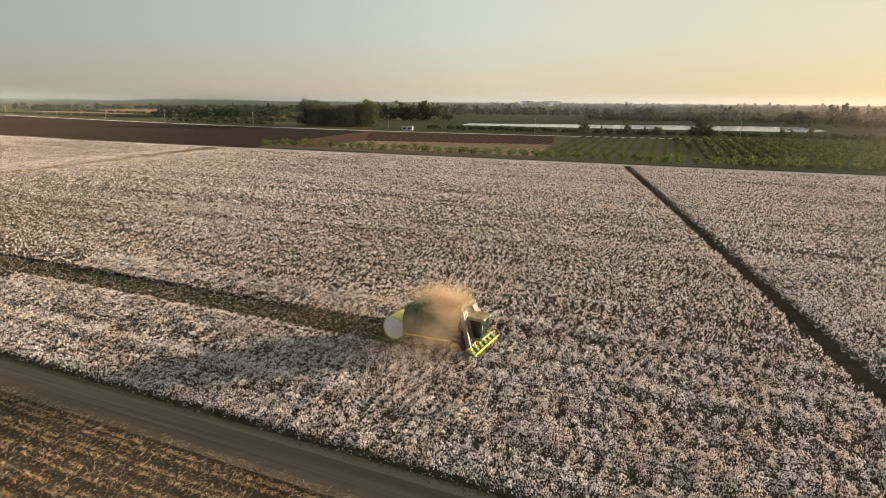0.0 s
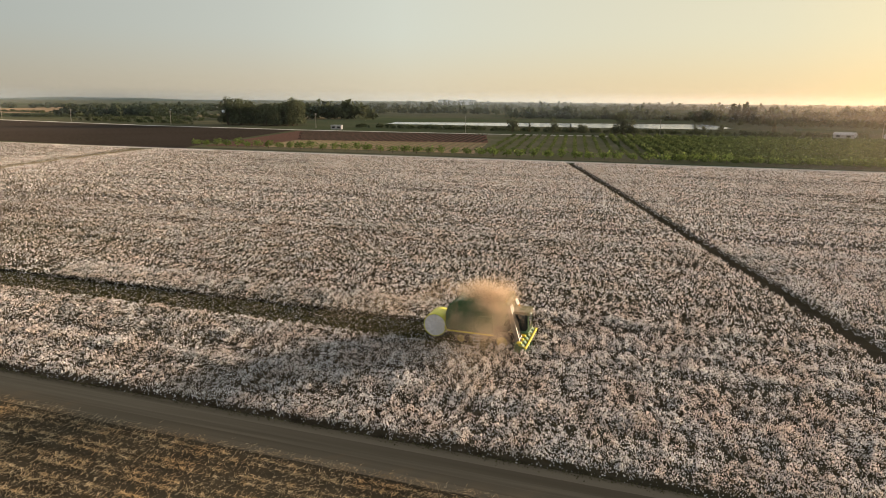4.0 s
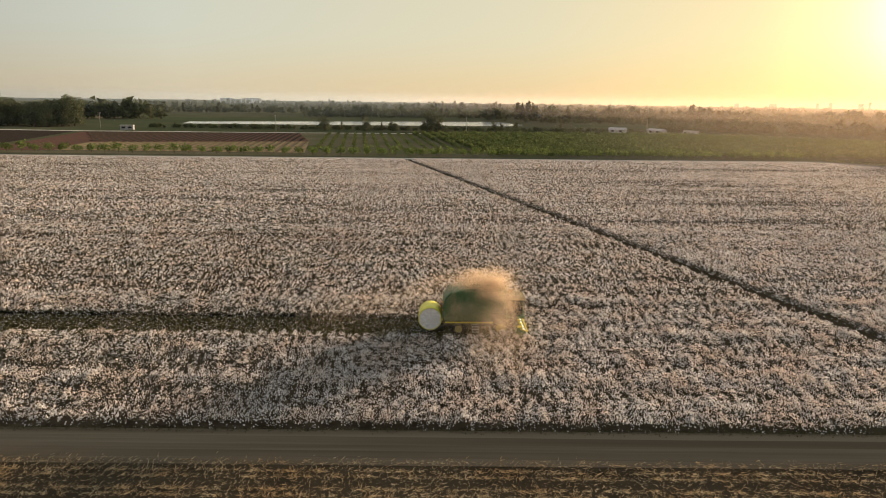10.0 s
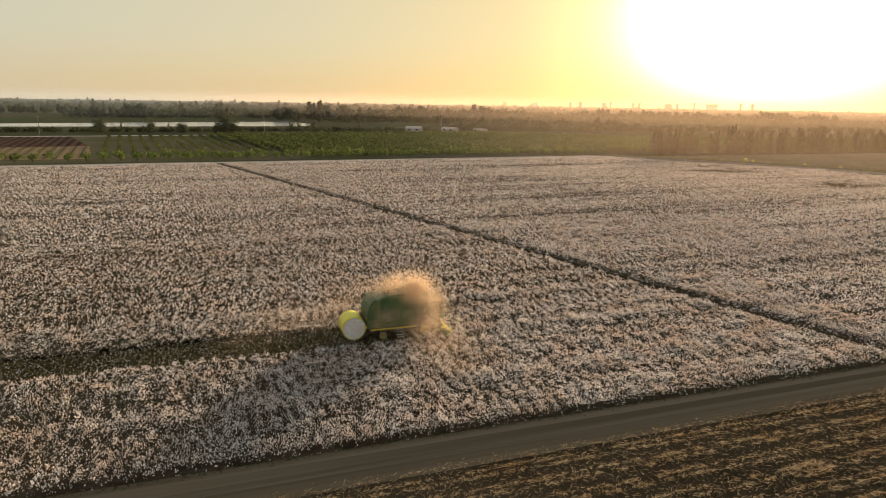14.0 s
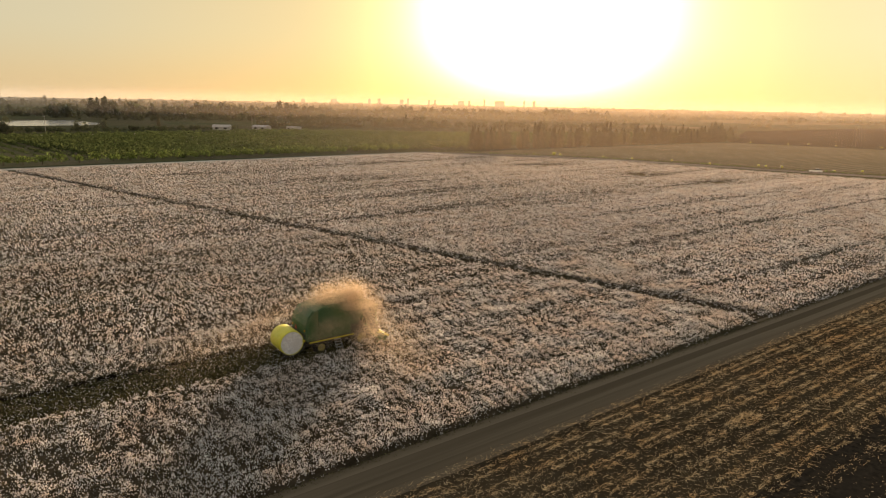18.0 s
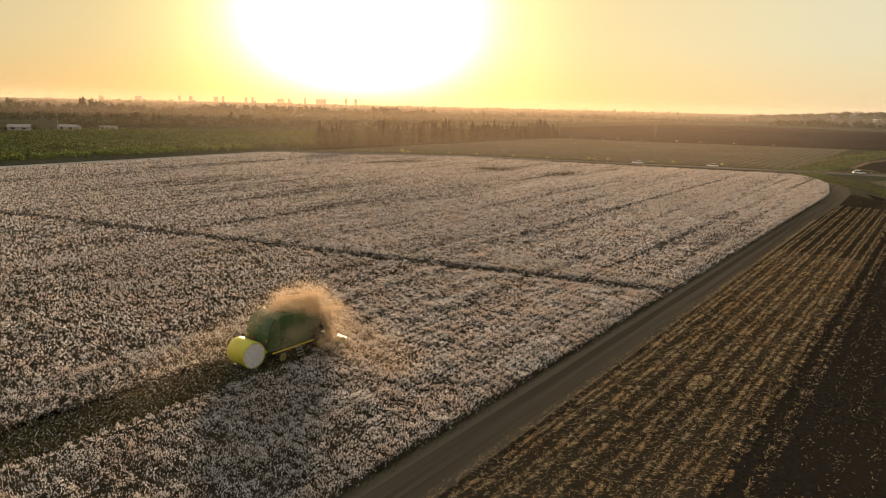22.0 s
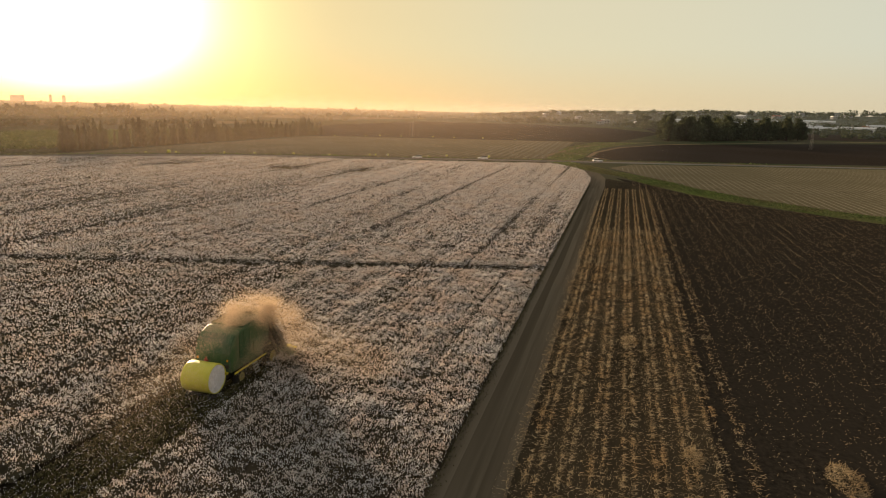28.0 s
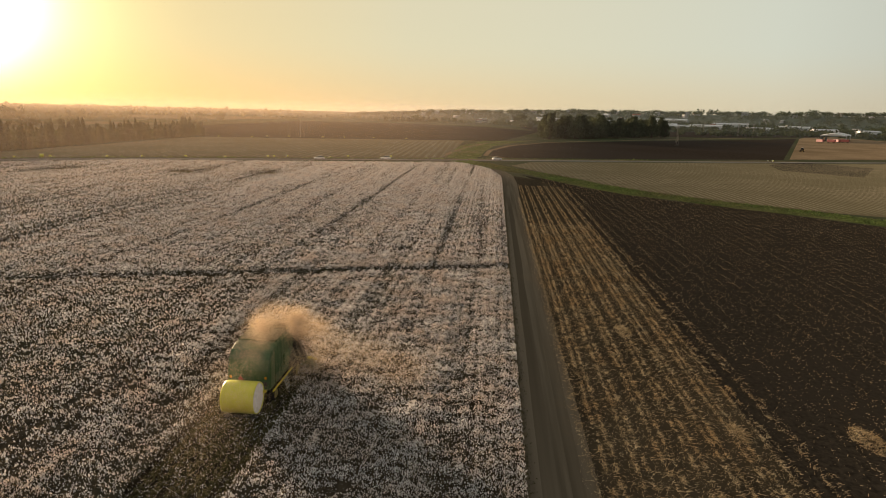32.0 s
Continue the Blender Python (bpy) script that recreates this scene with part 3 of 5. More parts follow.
def cotton_field(name, poly, label):
    rng = np.random.default_rng(len(poly) * 7 + 1)
    sheets, tufts, leaves = [], [], []
    for (xa, xb), (ya, yb), (sx, sy), per_m2, size, leaf in ZONES:
        px0, px1 = min(p[0] for p in poly), max(p[0] for p in poly)
        py0, py1 = min(p[1] for p in poly), max(p[1] for p in poly)
        x0, x1, y0, y1 = max(xa, px0), min(xb, px1), max(ya, py0), min(yb, py1)
        if x1 - x0 < 1 or y1 - y0 < 1:
            continue
        nx, ny = int((x1 - x0) / sx) + 2, int((y1 - y0) / sy) + 2
        gx, gy = np.meshgrid(np.linspace(x0, x1, nx), np.linspace(y0, y1, ny), indexing="ij")
        fx, fy = gx.ravel(), gy.ravel()
        d = edge_distance(fx, fy, poly)
        ok = inside(fx, fy, poly) | (d < max(sx, sy))
        ok &= ~in_cut(fx, fy)
        gz = canopy_height(fx, fy) * np.clip(np.where(inside(fx, fy, poly), d, 0) / 0.5, 0.02, 1) + rng.uniform(-0.05, 0.05, len(fx))
        idx = np.arange(nx * ny).reshape(nx, ny)
        q = np.stack([idx[:-1, :-1], idx[1:, :-1], idx[1:, 1:], idx[:-1, 1:]], axis=-1).reshape(-1, 4)
        q = q[ok[q].all(axis=1)]
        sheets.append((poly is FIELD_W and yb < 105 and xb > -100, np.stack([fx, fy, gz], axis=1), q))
        for rate, store, lift in ((per_m2, tufts, 0.14), (leaf, leaves, 0.06)):
            n = int((x1 - x0) * (y1 - y0) * rate)
            x = rng.uniform(x0, x1, n)
            row = np.round(rng.uniform(y0, y1, n) / 0.96) * 0.96
            y = row + rng.normal(0, 0.34, n)
            keep = inside(x, y, poly) & (y > y0 - 0.4) & (y < y1 + 0.4) & ~in_cut(x, y)
            # clumps of plants along the row, and thin streaks
            clump = clumps(x, row)
            thin = streaks(x, y)
            keep &= rng.uniform(0, 1, n) < np.clip((0.60 + 0.75 * clump + 0.5 * thin) * (fullness(x, y) if store is tufts else 1.0), 0.02, 1)
            x, y = x[keep], y[keep]
            z = canopy_height(x, y) + 0.06 + lift * rng.uniform(-1.3, 1.9, len(x)) + 0.08 * clump[keep]
            store.append((np.stack([x, y, np.maximum(z, 0.12)], axis=1), np.full(len(x), size) * rng.uniform(0.6, 1.35, len(x))))
    root = thing(name, Matrix(), label, "cotton field", kind="stuff")
    # far and eastern sheets take the paler copy of the canopy colour
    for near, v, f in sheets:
        new("dry_foliage", np_mesh("dry_foliage", v, f, M_CANOPY if near else M_CANOPY_PALE)).parent = root
    p, s = np.concatenate([t[0] for t in tufts]), np.concatenate([t[1] for t in tufts])
    ob = new("bolls", np_mesh("bolls", *pyramids(p, s, rng, 1.5, 2), M_BOLL))
    ob.parent = root
    p, s = np.concatenate([t[0] for t in leaves]), np.concatenate([t[1] for t in leaves])
    ob = new("stems", np_mesh("stems", *flakes(p, s * 1.5, rng, 1.4), M_STEM))
    ob.parent = root
    return root


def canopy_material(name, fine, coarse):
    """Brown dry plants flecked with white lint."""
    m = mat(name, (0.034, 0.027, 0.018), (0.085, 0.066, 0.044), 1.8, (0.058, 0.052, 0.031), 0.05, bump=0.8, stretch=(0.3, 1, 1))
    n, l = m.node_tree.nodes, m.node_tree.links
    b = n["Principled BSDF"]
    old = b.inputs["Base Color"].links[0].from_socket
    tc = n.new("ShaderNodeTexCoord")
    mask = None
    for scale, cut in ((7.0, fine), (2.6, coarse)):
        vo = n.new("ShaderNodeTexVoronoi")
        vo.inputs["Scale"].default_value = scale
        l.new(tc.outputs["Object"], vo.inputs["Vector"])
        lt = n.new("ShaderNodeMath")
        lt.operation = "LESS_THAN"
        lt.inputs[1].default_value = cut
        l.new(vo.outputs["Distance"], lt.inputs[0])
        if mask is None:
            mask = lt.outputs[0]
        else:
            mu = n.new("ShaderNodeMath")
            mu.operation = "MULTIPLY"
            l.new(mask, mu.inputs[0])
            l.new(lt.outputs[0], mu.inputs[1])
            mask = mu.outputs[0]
    patch = n.new("ShaderNodeTexNoise")          # light and dark clumps, painted in place of lit tops and shaded sides
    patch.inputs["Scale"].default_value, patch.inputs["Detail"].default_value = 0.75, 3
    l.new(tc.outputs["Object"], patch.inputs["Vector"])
    clump_tone = n.new("ShaderNodeMapRange")
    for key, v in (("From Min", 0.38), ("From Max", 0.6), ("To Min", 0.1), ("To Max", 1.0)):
        clump_tone.inputs[key].default_value = v
    l.new(patch.outputs[0], clump_tone.inputs["Value"])
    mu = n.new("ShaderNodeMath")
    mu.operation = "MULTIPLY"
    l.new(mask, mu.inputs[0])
    l.new(clump_tone.outputs[0], mu.inputs[1])
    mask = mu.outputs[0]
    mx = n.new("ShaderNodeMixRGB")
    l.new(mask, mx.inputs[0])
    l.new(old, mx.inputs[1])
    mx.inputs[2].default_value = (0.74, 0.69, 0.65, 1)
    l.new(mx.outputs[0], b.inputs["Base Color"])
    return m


# one crop: the second copy has brightness put in as extra white flecks
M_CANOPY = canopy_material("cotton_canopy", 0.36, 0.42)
M_CANOPY_PALE = canopy_material("paler_cotton_canopy", 0.48, 0.54)
cotton_field("cotton_field", FIELD_W, "ripe white cotton on dry brown plants, partly picked")
cotton_field("cotton_field", FIELD_E, "ripe white cotton on dry brown plants in rows")
cotton_field("cotton_field", FIELD_L, "ripe white cotton beyond the side path")

# fallen leaves and low weeds between the cotton and the road
rng = np.random.default_rng(15)
n = 9000
p = np.stack([rng.uniform(-80, 135, n), ROAD_IN + 0.1 - np.abs(rng.normal(0, 0.28, n)), rng.uniform(0.04, 0.16, n)], axis=1)
tagged(new("field_edge_litter", np_mesh("field_edge_litter", *flakes(p, 0.055 * rng.uniform(0.5, 1.5, n), rng, 1.3), M_STALK)), "dry leaves and low weeds along the cotton's edge", "litter", kind="stuff")

# the picked strip: low stalks with a little lint left
rng = np.random.default_rng(5)
n = 46000
x = rng.uniform(-130, CUT[1], n)
y = CUT[2] + 0.3 + 0.96 * rng.integers(0, 6, n) + rng.normal(0, 0.16, n)
root = thing("picked_strip", Matrix(), "picked cotton rows, low dark stalks with scraps of lint", "stubble", kind="stuff")
p = np.stack([x, y, rng.uniform(0.06, 0.48, n)], axis=1)
new("stalks", np_mesh("stalks", *flakes(p, 0.12 * rng.uniform(0.6, 1.3, n), rng, 1.5), M_STALK)).parent = root
m = 20000
p = np.stack([rng.uniform(-130, CUT[1], m), rng.uniform(CUT[2], CUT[3], m), rng.uniform(0.03, 0.6, m)], axis=1)
new("lint_scraps", np_mesh("lint_scraps", *pyramids(p, 0.035 * rng.uniform(0.6, 1.5, m), rng), M_BOLL)).parent = root
sheet("picked_ground", [(CUT[0], CUT[2] - 1.3), (CUT[1], CUT[2] - 1.3), (CUT[1], CUT[3] + 1.3), (CUT[0], CUT[3] + 1.3)], 0.04, M_STRIP, "bare brown soil of the picked rows", "field")


# ---------------------------------------------------------------- stubble and straw
def straw_mesh(p, size, rng, spread=0.35, thick=0.008):
    n = len(p)
    a = rng.uniform(0, 2 * np.pi, n)
    tilt = rng.normal(0, spread, n)
    d = np.stack([np.cos(a) * np.cos(tilt), np.sin(a) * np.cos(tilt), np.abs(np.sin(tilt))], axis=1) * size[:, None]
    w = np.stack([-np.sin(a), np.cos(a), np.full(n, 0.7)], axis=1) * (thick + 0.02 * size[:, None])
    v = np.stack([p - w, p + w, p + d], axis=1)
    return v.reshape(-1, 3), np.arange(3 * n).reshape(-1, 3)


rng = np.random.default_rng(8)
rows_p = []
for i in range(16):
    yr = ROAD_OUT - 0.75 - 1.93 * (i // 2) - 0.62 * (i % 2)
    n = 22000
    x = rng.uniform(-130, 130, n)
    y = yr + rng.normal(0, 0.1, n) + 0.05 * np.sin(x * 0.7 + i)
    full = (0.42 if i < 12 else 0.42 - 0.12 * (i - 11)) + 0.75 * wave_noise(x, np.full(n, yr * 5), 2.2, 31, 3)
    keep = rng.uniform(0, 1, n) < np.clip(full, 0.03, 1) * np.interp(x, (-130, -66, 5, 130), (0.25, 1, 1, 0.3))
    rows_p.append(np.stack([x[keep], y[keep], rng.uniform(0.03, 0.14, keep.sum())], axis=1))
n = 36000
rows_p.append(np.stack([rng.uniform(-66, 60, n), rng.uniform(STUB_OUT, ROAD_OUT, n), np.full(n, 0.04)], axis=1))
n = 4500          # straw blown onto the road's edge
rows_p.append(np.stack([rng.uniform(-70, 100, n), ROAD_OUT + np.abs(rng.normal(0, 0.35, n)), np.full(n, 0.05)], axis=1))
p = np.concatenate(rows_p)
tagged(new("stubble_rows", np_mesh("stubble_rows", *straw_mesh(p, rng.uniform(0.1, 0.38, len(p)), rng, 0.2), M_STRAW)), "rows of dry golden stubble and loose straw", "stubble", kind="stuff")
n = 150000
x, y = rng.uniform(-70, 160, n), rng.uniform(-60, STUB_OUT + 4, n)
y = np.where(rng.uniform(0, 1, n) < 0.5, np.round(y / 1.93) * 1.93 + rng.normal(0, 0.22, n), y)
keep = inside(x, y, TILLED) & (rng.uniform(0, 1, n) < np.clip(0.5 + 0.3 * wave_noise(x, y * 2, 7.0, 33, 3), 0.06, 1))
p = np.stack([x[keep], y[keep], np.full(keep.sum(), 0.03)], axis=1)
tagged(new("straw_litter", np_mesh("straw_litter", *straw_mesh(p, rng.uniform(0.1, 0.26, len(p)), rng, 0.45, 0.015), M_STRAW)), "scattered pale straw on the dark tilled soil", "straw", kind="stuff")


def straw_pile(x, y, rx, ry, h, n, seed):
    rng = np.random.default_rng(seed)
    r, a = np.sqrt(rng.uniform(0, 1, n)), rng.uniform(0, 2 * np.pi, n)
    p = np.stack([rx * r * np.cos(a), ry * r * np.sin(a), 0.02 + h * (1 - r) * rng.uniform(0.2, 1, n)], axis=1)
    ob = new("straw_pile", np_mesh("straw_pile", *straw_mesh(p, rng.uniform(0.15, 0.5, n), rng, 0.5), M_STRAW))
    ob.location = (x, y, 0.01)
    tagged(ob, "loose golden straw heap on dark tilled soil", "straw", kind="stuff")


straw_pile(-27.5, 8.0, 2.2, 1.1, 0.4, 900, 1)
straw_pile(-27.5, 17.0, 1.6, 0.6, 0.25, 420, 2)
straw_pile(-6.0, 21.0, 1.8, 0.8, 0.2, 350, 3)


def beds(name, poly, origin, direction, pitch, width, height, material, label):
    """Low straight ridges across a plot, cut to its outline."""
    d = np.array(direction) / np.hypot(*direction)
    nrm = np.array([-d[1], d[0]])
    pts = np.array(poly)
    s0, s1 = ((pts - origin) @ nrm).min(), ((pts - origin) @ nrm).max()
    l0, l1 = ((pts - origin) @ d).min(), ((pts - origin) @ d).max()
    rng = np.random.default_rng(int(pitch * 100))
    vs, fs = [], []
    for s in np.arange(s0, s1, pitch):
        along = np.arange(l0, l1, 4.0)
        mid = np.array(origin) + nrm * s + along[:, None] * d
        ok = inside(mid[:, 0], mid[:, 1], poly)
        for i in range(len(along) - 1):
            if ok[i] and ok[i + 1]:
                k = len(vs)
                w = width * rng.uniform(0.8, 1.2, 2)
                for p, ww in ((mid[i], w[0]), (mid[i + 1], w[1])):
                    vs += [(*(p - nrm * ww / 2), 0.02), (*(p - nrm * ww * 0.2), height), (*(p + nrm * ww * 0.2), height), (*(p + nrm * ww / 2), 0.02)]
                fs += [(k, k + 1, k + 5, k + 4), (k + 1, k + 2, k + 6, k + 5), (k + 2, k + 3, k + 7, k + 6)]
    tagged(new(name, np_mesh(name, vs, fs, material)), label, "planting rows", kind="stuff")


beds("drilled_rows", ROW_FIELD, (203, 21), (1, 0.028), 2.0, 0.55, 0.1, M_ROWS, "pale drilled rows across the dry field")
beds("stubble_lines", HARVESTED, (230, 80), (1, 0.03), 3.8, 1.7, 0.13, M_ROWS, "pale cut stubble lines across the harvested field")
beds("tan_beds", [(-190, 262), (-85, 264), (-97, 335), (-198, 310)], (-85, 264), (-0.12, 1), 3.9, 1.9, 0.3, M_DRY, "low tan planting beds")
beds("brown_beds", [(-198, 311), (-98, 336), (-118, 411), (-249, 401)], (-85, 264), (-0.12, 1), 3.9, 1.9, 0.3, M_PLOUGH, "low dark brown planting beds")


# weeds on the verges
def weeds(name, poly, per_m2, size, label):
    rng = np.random.default_rng(len(poly))
    px, py = [p[0] for p in poly], [p[1] for p in poly]
    n = int((max(px) - min(px)) * (max(py) - min(py)) * per_m2)
    x, y = rng.uniform(min(px), max(px), n), rng.uniform(min(py), max(py), n)
    keep = inside(x, y, poly) & (rng.uniform(0, 1, n) < np.clip(0.5 + 0.6 * wave_noise(x, y, 14, 41, 3), 0.05, 1))
    x, y = x[keep], y[keep]
    p = np.stack([x, y, rng.uniform(0.3, 1.1, len(x)) * size], axis=1)
    tagged(new(name, np_mesh(name, *pyramids(p, size * rng.uniform(0.5, 1.5, len(x)), rng, 0.6), M_WEED)), label, "weeds", kind="stuff")


weeds("ditch_weeds", band(DITCH[:-1], 5.2, 1.3, 3), 7.0, 0.3, "rank green weeds along the ditch")
weeds("roadside_weeds", band([(x + 5.5, y + 1.8) for x, y in EAST_ROAD[:9]], 1.6, 0.5), 1.2, 0.55, "dull dry weeds along the farm road")
weeds("verge_weeds", [(236, 58), (348, 58), (436, 44), (452, 8), (427, 20), (364, 36), (300, 41), (258, 42), (242, 46)], 0.35, 0.6, "green weeds at the road corner")


# ---------------------------------------------------------------- trees
def crown_points(n, lobes, rng):
    """Points near the surface of several rounded lobes (x, y, z, rx, rz)."""
    k = rng.integers(0, len(lobes), n)
    L = np.array(lobes)[k]
    d = rng.normal(size=(n, 3))
    d /= np.linalg.norm(d, axis=1)[:, None]
    r = rng.uniform(0.55, 1.08, n)[:, None]
    return L[:, :3] + d * r * np.stack([L[:, 3], L[:, 3], L[:, 4]], axis=1)


def broad_tree(name, h, w, seed, label, n=1300, leaf=0.36, material=None):
    rng = np.random.default_rng(seed)
    root = thing(name, Matrix(), label, "tree")
    bm = bmesh.new()
    add_bar(bm, (0, 0, -0.1), (0.1, 0.05, h * 0.45), h * 0.032, h * 0.02, 8)
    for i in range(5):
        a = i * 1.257 + rng.uniform(-0.3, 0.3)
        add_bar(bm, (0.1, 0.05, h * rng.uniform(0.25, 0.42)), (w * 0.3 * math.cos(a), w * 0.3 * math.sin(a), h * rng.uniform(0.6, 0.8)), h * 0.014, h * 0.005, 5)
    part("trunk", bm, M_BARK, root)
    lobes = [(rng.uniform(-0.3, 0.3) * w, rng.uniform(-0.3, 0.3) * w, h * rng.uniform(0.24, 0.82), w * rng.uniform(0.16, 0.28), h * rng.uniform(0.11, 0.19)) for _ in range(11)]
    lobes += [(0.34 * w * math.cos(i * 1.57 + 0.4), 0.34 * w * math.sin(i * 1.57 + 0.4), h * 0.2, w * 0.2, h * 0.14) for i in range(4)]
    lobes.append((0, 0, h * 0.84, w * 0.18, h * 0.15))
    p = crown_points(n, lobes, rng)
    p[:, 2] = np.clip(p[:, 2], h * 0.05, None)
    new("crown", np_mesh("crown", *flakes(p, leaf * rng.uniform(0.6, 1.5, n) * h / 9, rng), material or M_LEAF)).parent = root
    return root


def cypress(name, h, w, seed, label, n=1000):
    rng = np.random.default_rng(seed)
    root = thing(name, Matrix(), label, "tree")
    part("trunk", bar((0, 0, -0.1), (0, 0, h * 0.6), 0.2, 0.06, 6), M_BARK, root)
    z = rng.uniform(0.04, 1, n) ** 0.9
    r = w / 2 * np.clip(np.minimum(z / 0.08, (1.03 - z) ** 0.8 * 1.5), 0.05, 1) * rng.uniform(0.4, 1.15, n)
    a = rng.uniform(0, 2 * np.pi, n)
    p = np.stack([r * np.cos(a), r * np.sin(a), z * h], axis=1)
    v, f = flakes(p, 0.2 * rng.uniform(0.6, 1.5, n), rng)
    v[:, 2] = p.repeat(3, axis=0)[:, 2] + (v[:, 2] - p.repeat(3, axis=0)[:, 2]) * 1.7
    new("crown", np_mesh("crown", v, f, M_CYPRESS)).parent = root
    return root


def place(kinds, spots, group, rnd, smin=0.8, smax=1.2):
    """Copies of some model trees at the spots, turned and scaled by chance; the models take the first spots."""
    for i, (x, y, *s) in enumerate(spots):
        k = s[0] if s else rnd.uniform(smin, smax)
        m = Matrix.LocRotScale((x, y, 0), Euler((0, 0, rnd.uniform(0, 6.28))), (k * rnd.uniform(0.9, 1.1), k * rnd.uniform(0.9, 1.1), k))
        if i < len(kinds):
            kinds[i]["group"] = group
            kinds[i].matrix_basis = m
            src = kinds[i]
        else:
            src = copy_thing(kinds[rnd.randrange(len(kinds))], Matrix())
            src.matrix_basis = m


rnd = random.Random(4)
# the windbreak of cypresses beyond the fields
spots, x = [], 150.0
while x < 380:
    if rnd.random() > 0.06:
        spots.append((x, 249 - 0.02 * (x - 150) + rnd.uniform(-5, 5), rnd.uniform(0.75, 1.25)))
    x += rnd.uniform(0.6, 1.9)
place([cypress("cypress", 11.5, 2.5, 1, "tall dark narrow cypress in a windbreak row"), cypress("cypress", 9, 3.2, 2, "dark cypress in a windbreak row"), cypress("cypress", 10, 2.0, 3, "slim dark cypress in a windbreak row")],
      spots, "windbreak", rnd)
# broad trees: the wood behind the ploughed field
oaks = [broad_tree("broad_tree", 20, 15, 11, "dense dark green broad tree in a grove"), broad_tree("broad_tree", 17, 14, 12, "dark green spreading tree in a grove"), broad_tree("broad_tree", 23, 13, 13, "tall dark tree in a grove")]
spots = []
for i in range(78):
    u = rnd.random()
    spots.append((512 + 138 * u + rnd.uniform(-4, 34), -8 - 137 * u + rnd.uniform(-6, 8), rnd.uniform(0.6, 1.05)))
spots += [(935, -4, 1.35), (925, -16, 0.8), (650, -16, 0.7), (960, -60, 0.7)]
place(oaks, spots, "grove", rnd)
# the big clump beyond the orchard, left
gums = [broad_tree("gum_tree", 23, 19, 21, "large grey-green tree in a dense clump", 2400, 0.24), broad_tree("gum_tree", 20, 18, 22, "dark rounded tree in a dense clump", 2400, 0.24)]
place(gums, [(-290 - 66 * rnd.random(), 460 + rnd.uniform(-6, 20), rnd.uniform(0.65, 1.05)) for _ in range(26)], "tree clump", rnd)
# single trees along the reservoir and on the plain
singles = [broad_tree("field_tree", 11, 10, 31, "single dark spreading tree beside the reservoir"), broad_tree("field_tree", 9, 8, 32, "small bushy tree beside the reservoir")]
place(singles, [(-109, 452, 0.95), (-81, 455, 1.2), (-34, 462, 1.45), (-28, 463, 1.2), (-63, 463, 0.6), (-60, 464, 0.55), (15, 513, 0.7), (20, 513, 0.6), (32, 516, 0.6), (-40, 462, 0.7), (716, 404, 1.3), (730, 400, 1.1), (842, 428, 1.5), (700, 404, 0.9), (1006, 0, 1.9), (1012, -12, 1.3)], "field trees", rnd)
place([cypress("lone_cypress", 9, 2.2, 41, "single dark slim cypress")], [(65, 499, 1.2), (-97, 452, 0.8), (-70, 463, 0.7)], "lone cypresses", rnd)


# far belts of trees, one object each
def tree_belt(name, line, depth, spacing, h, label, seed, slim=0.15, tris=52):
    rng = np.random.default_rng(seed)
    pcs = []
    for (xa, ya), (xb, yb) in zip(line, line[1:]):
        d = math.hypot(xb - xa, yb - ya)
        n = max(2, int(d / spacing * 2.6))
        for i in range(n):
            u = (i + rng.uniform(0, 1)) / n
            cx, cy = xa + (xb - xa) * u + rng.normal(0, depth / 3), ya + (yb - ya) * u + rng.normal(0, depth / 3)
            hh = h * rng.uniform(0.5, 1.1) * (0.72 if math.hypot(cx, cy) > 850 else 1)
            narrow = rng.uniform(0, 1) < slim
            w = hh * (0.16 if narrow else rng.uniform(0.42, 0.75))
            if narrow:
                hh *= 1.25
            q = rng.normal(size=(tris, 3))
            q /= np.linalg.norm(q, axis=1)[:, None]
            p = np.array([cx, cy, hh * 0.52]) + q * np.array([w, w, hh * 0.48]) * rng.uniform(0.5, 1.05, tris)[:, None]
            pcs.append((p, hh * 0.2 * rng.uniform(0.6, 1.4, tris)))
    p, s = np.concatenate([a for a, _ in pcs]), np.concatenate([b for _, b in pcs])
    tagged(new(name, np_mesh(name, *flakes(p, s, rng), M_FARLEAF)), label, "trees", kind="stuff")


def polar(az, r):
    return (r * math.cos(radians(az)), r * math.sin(radians(az)))


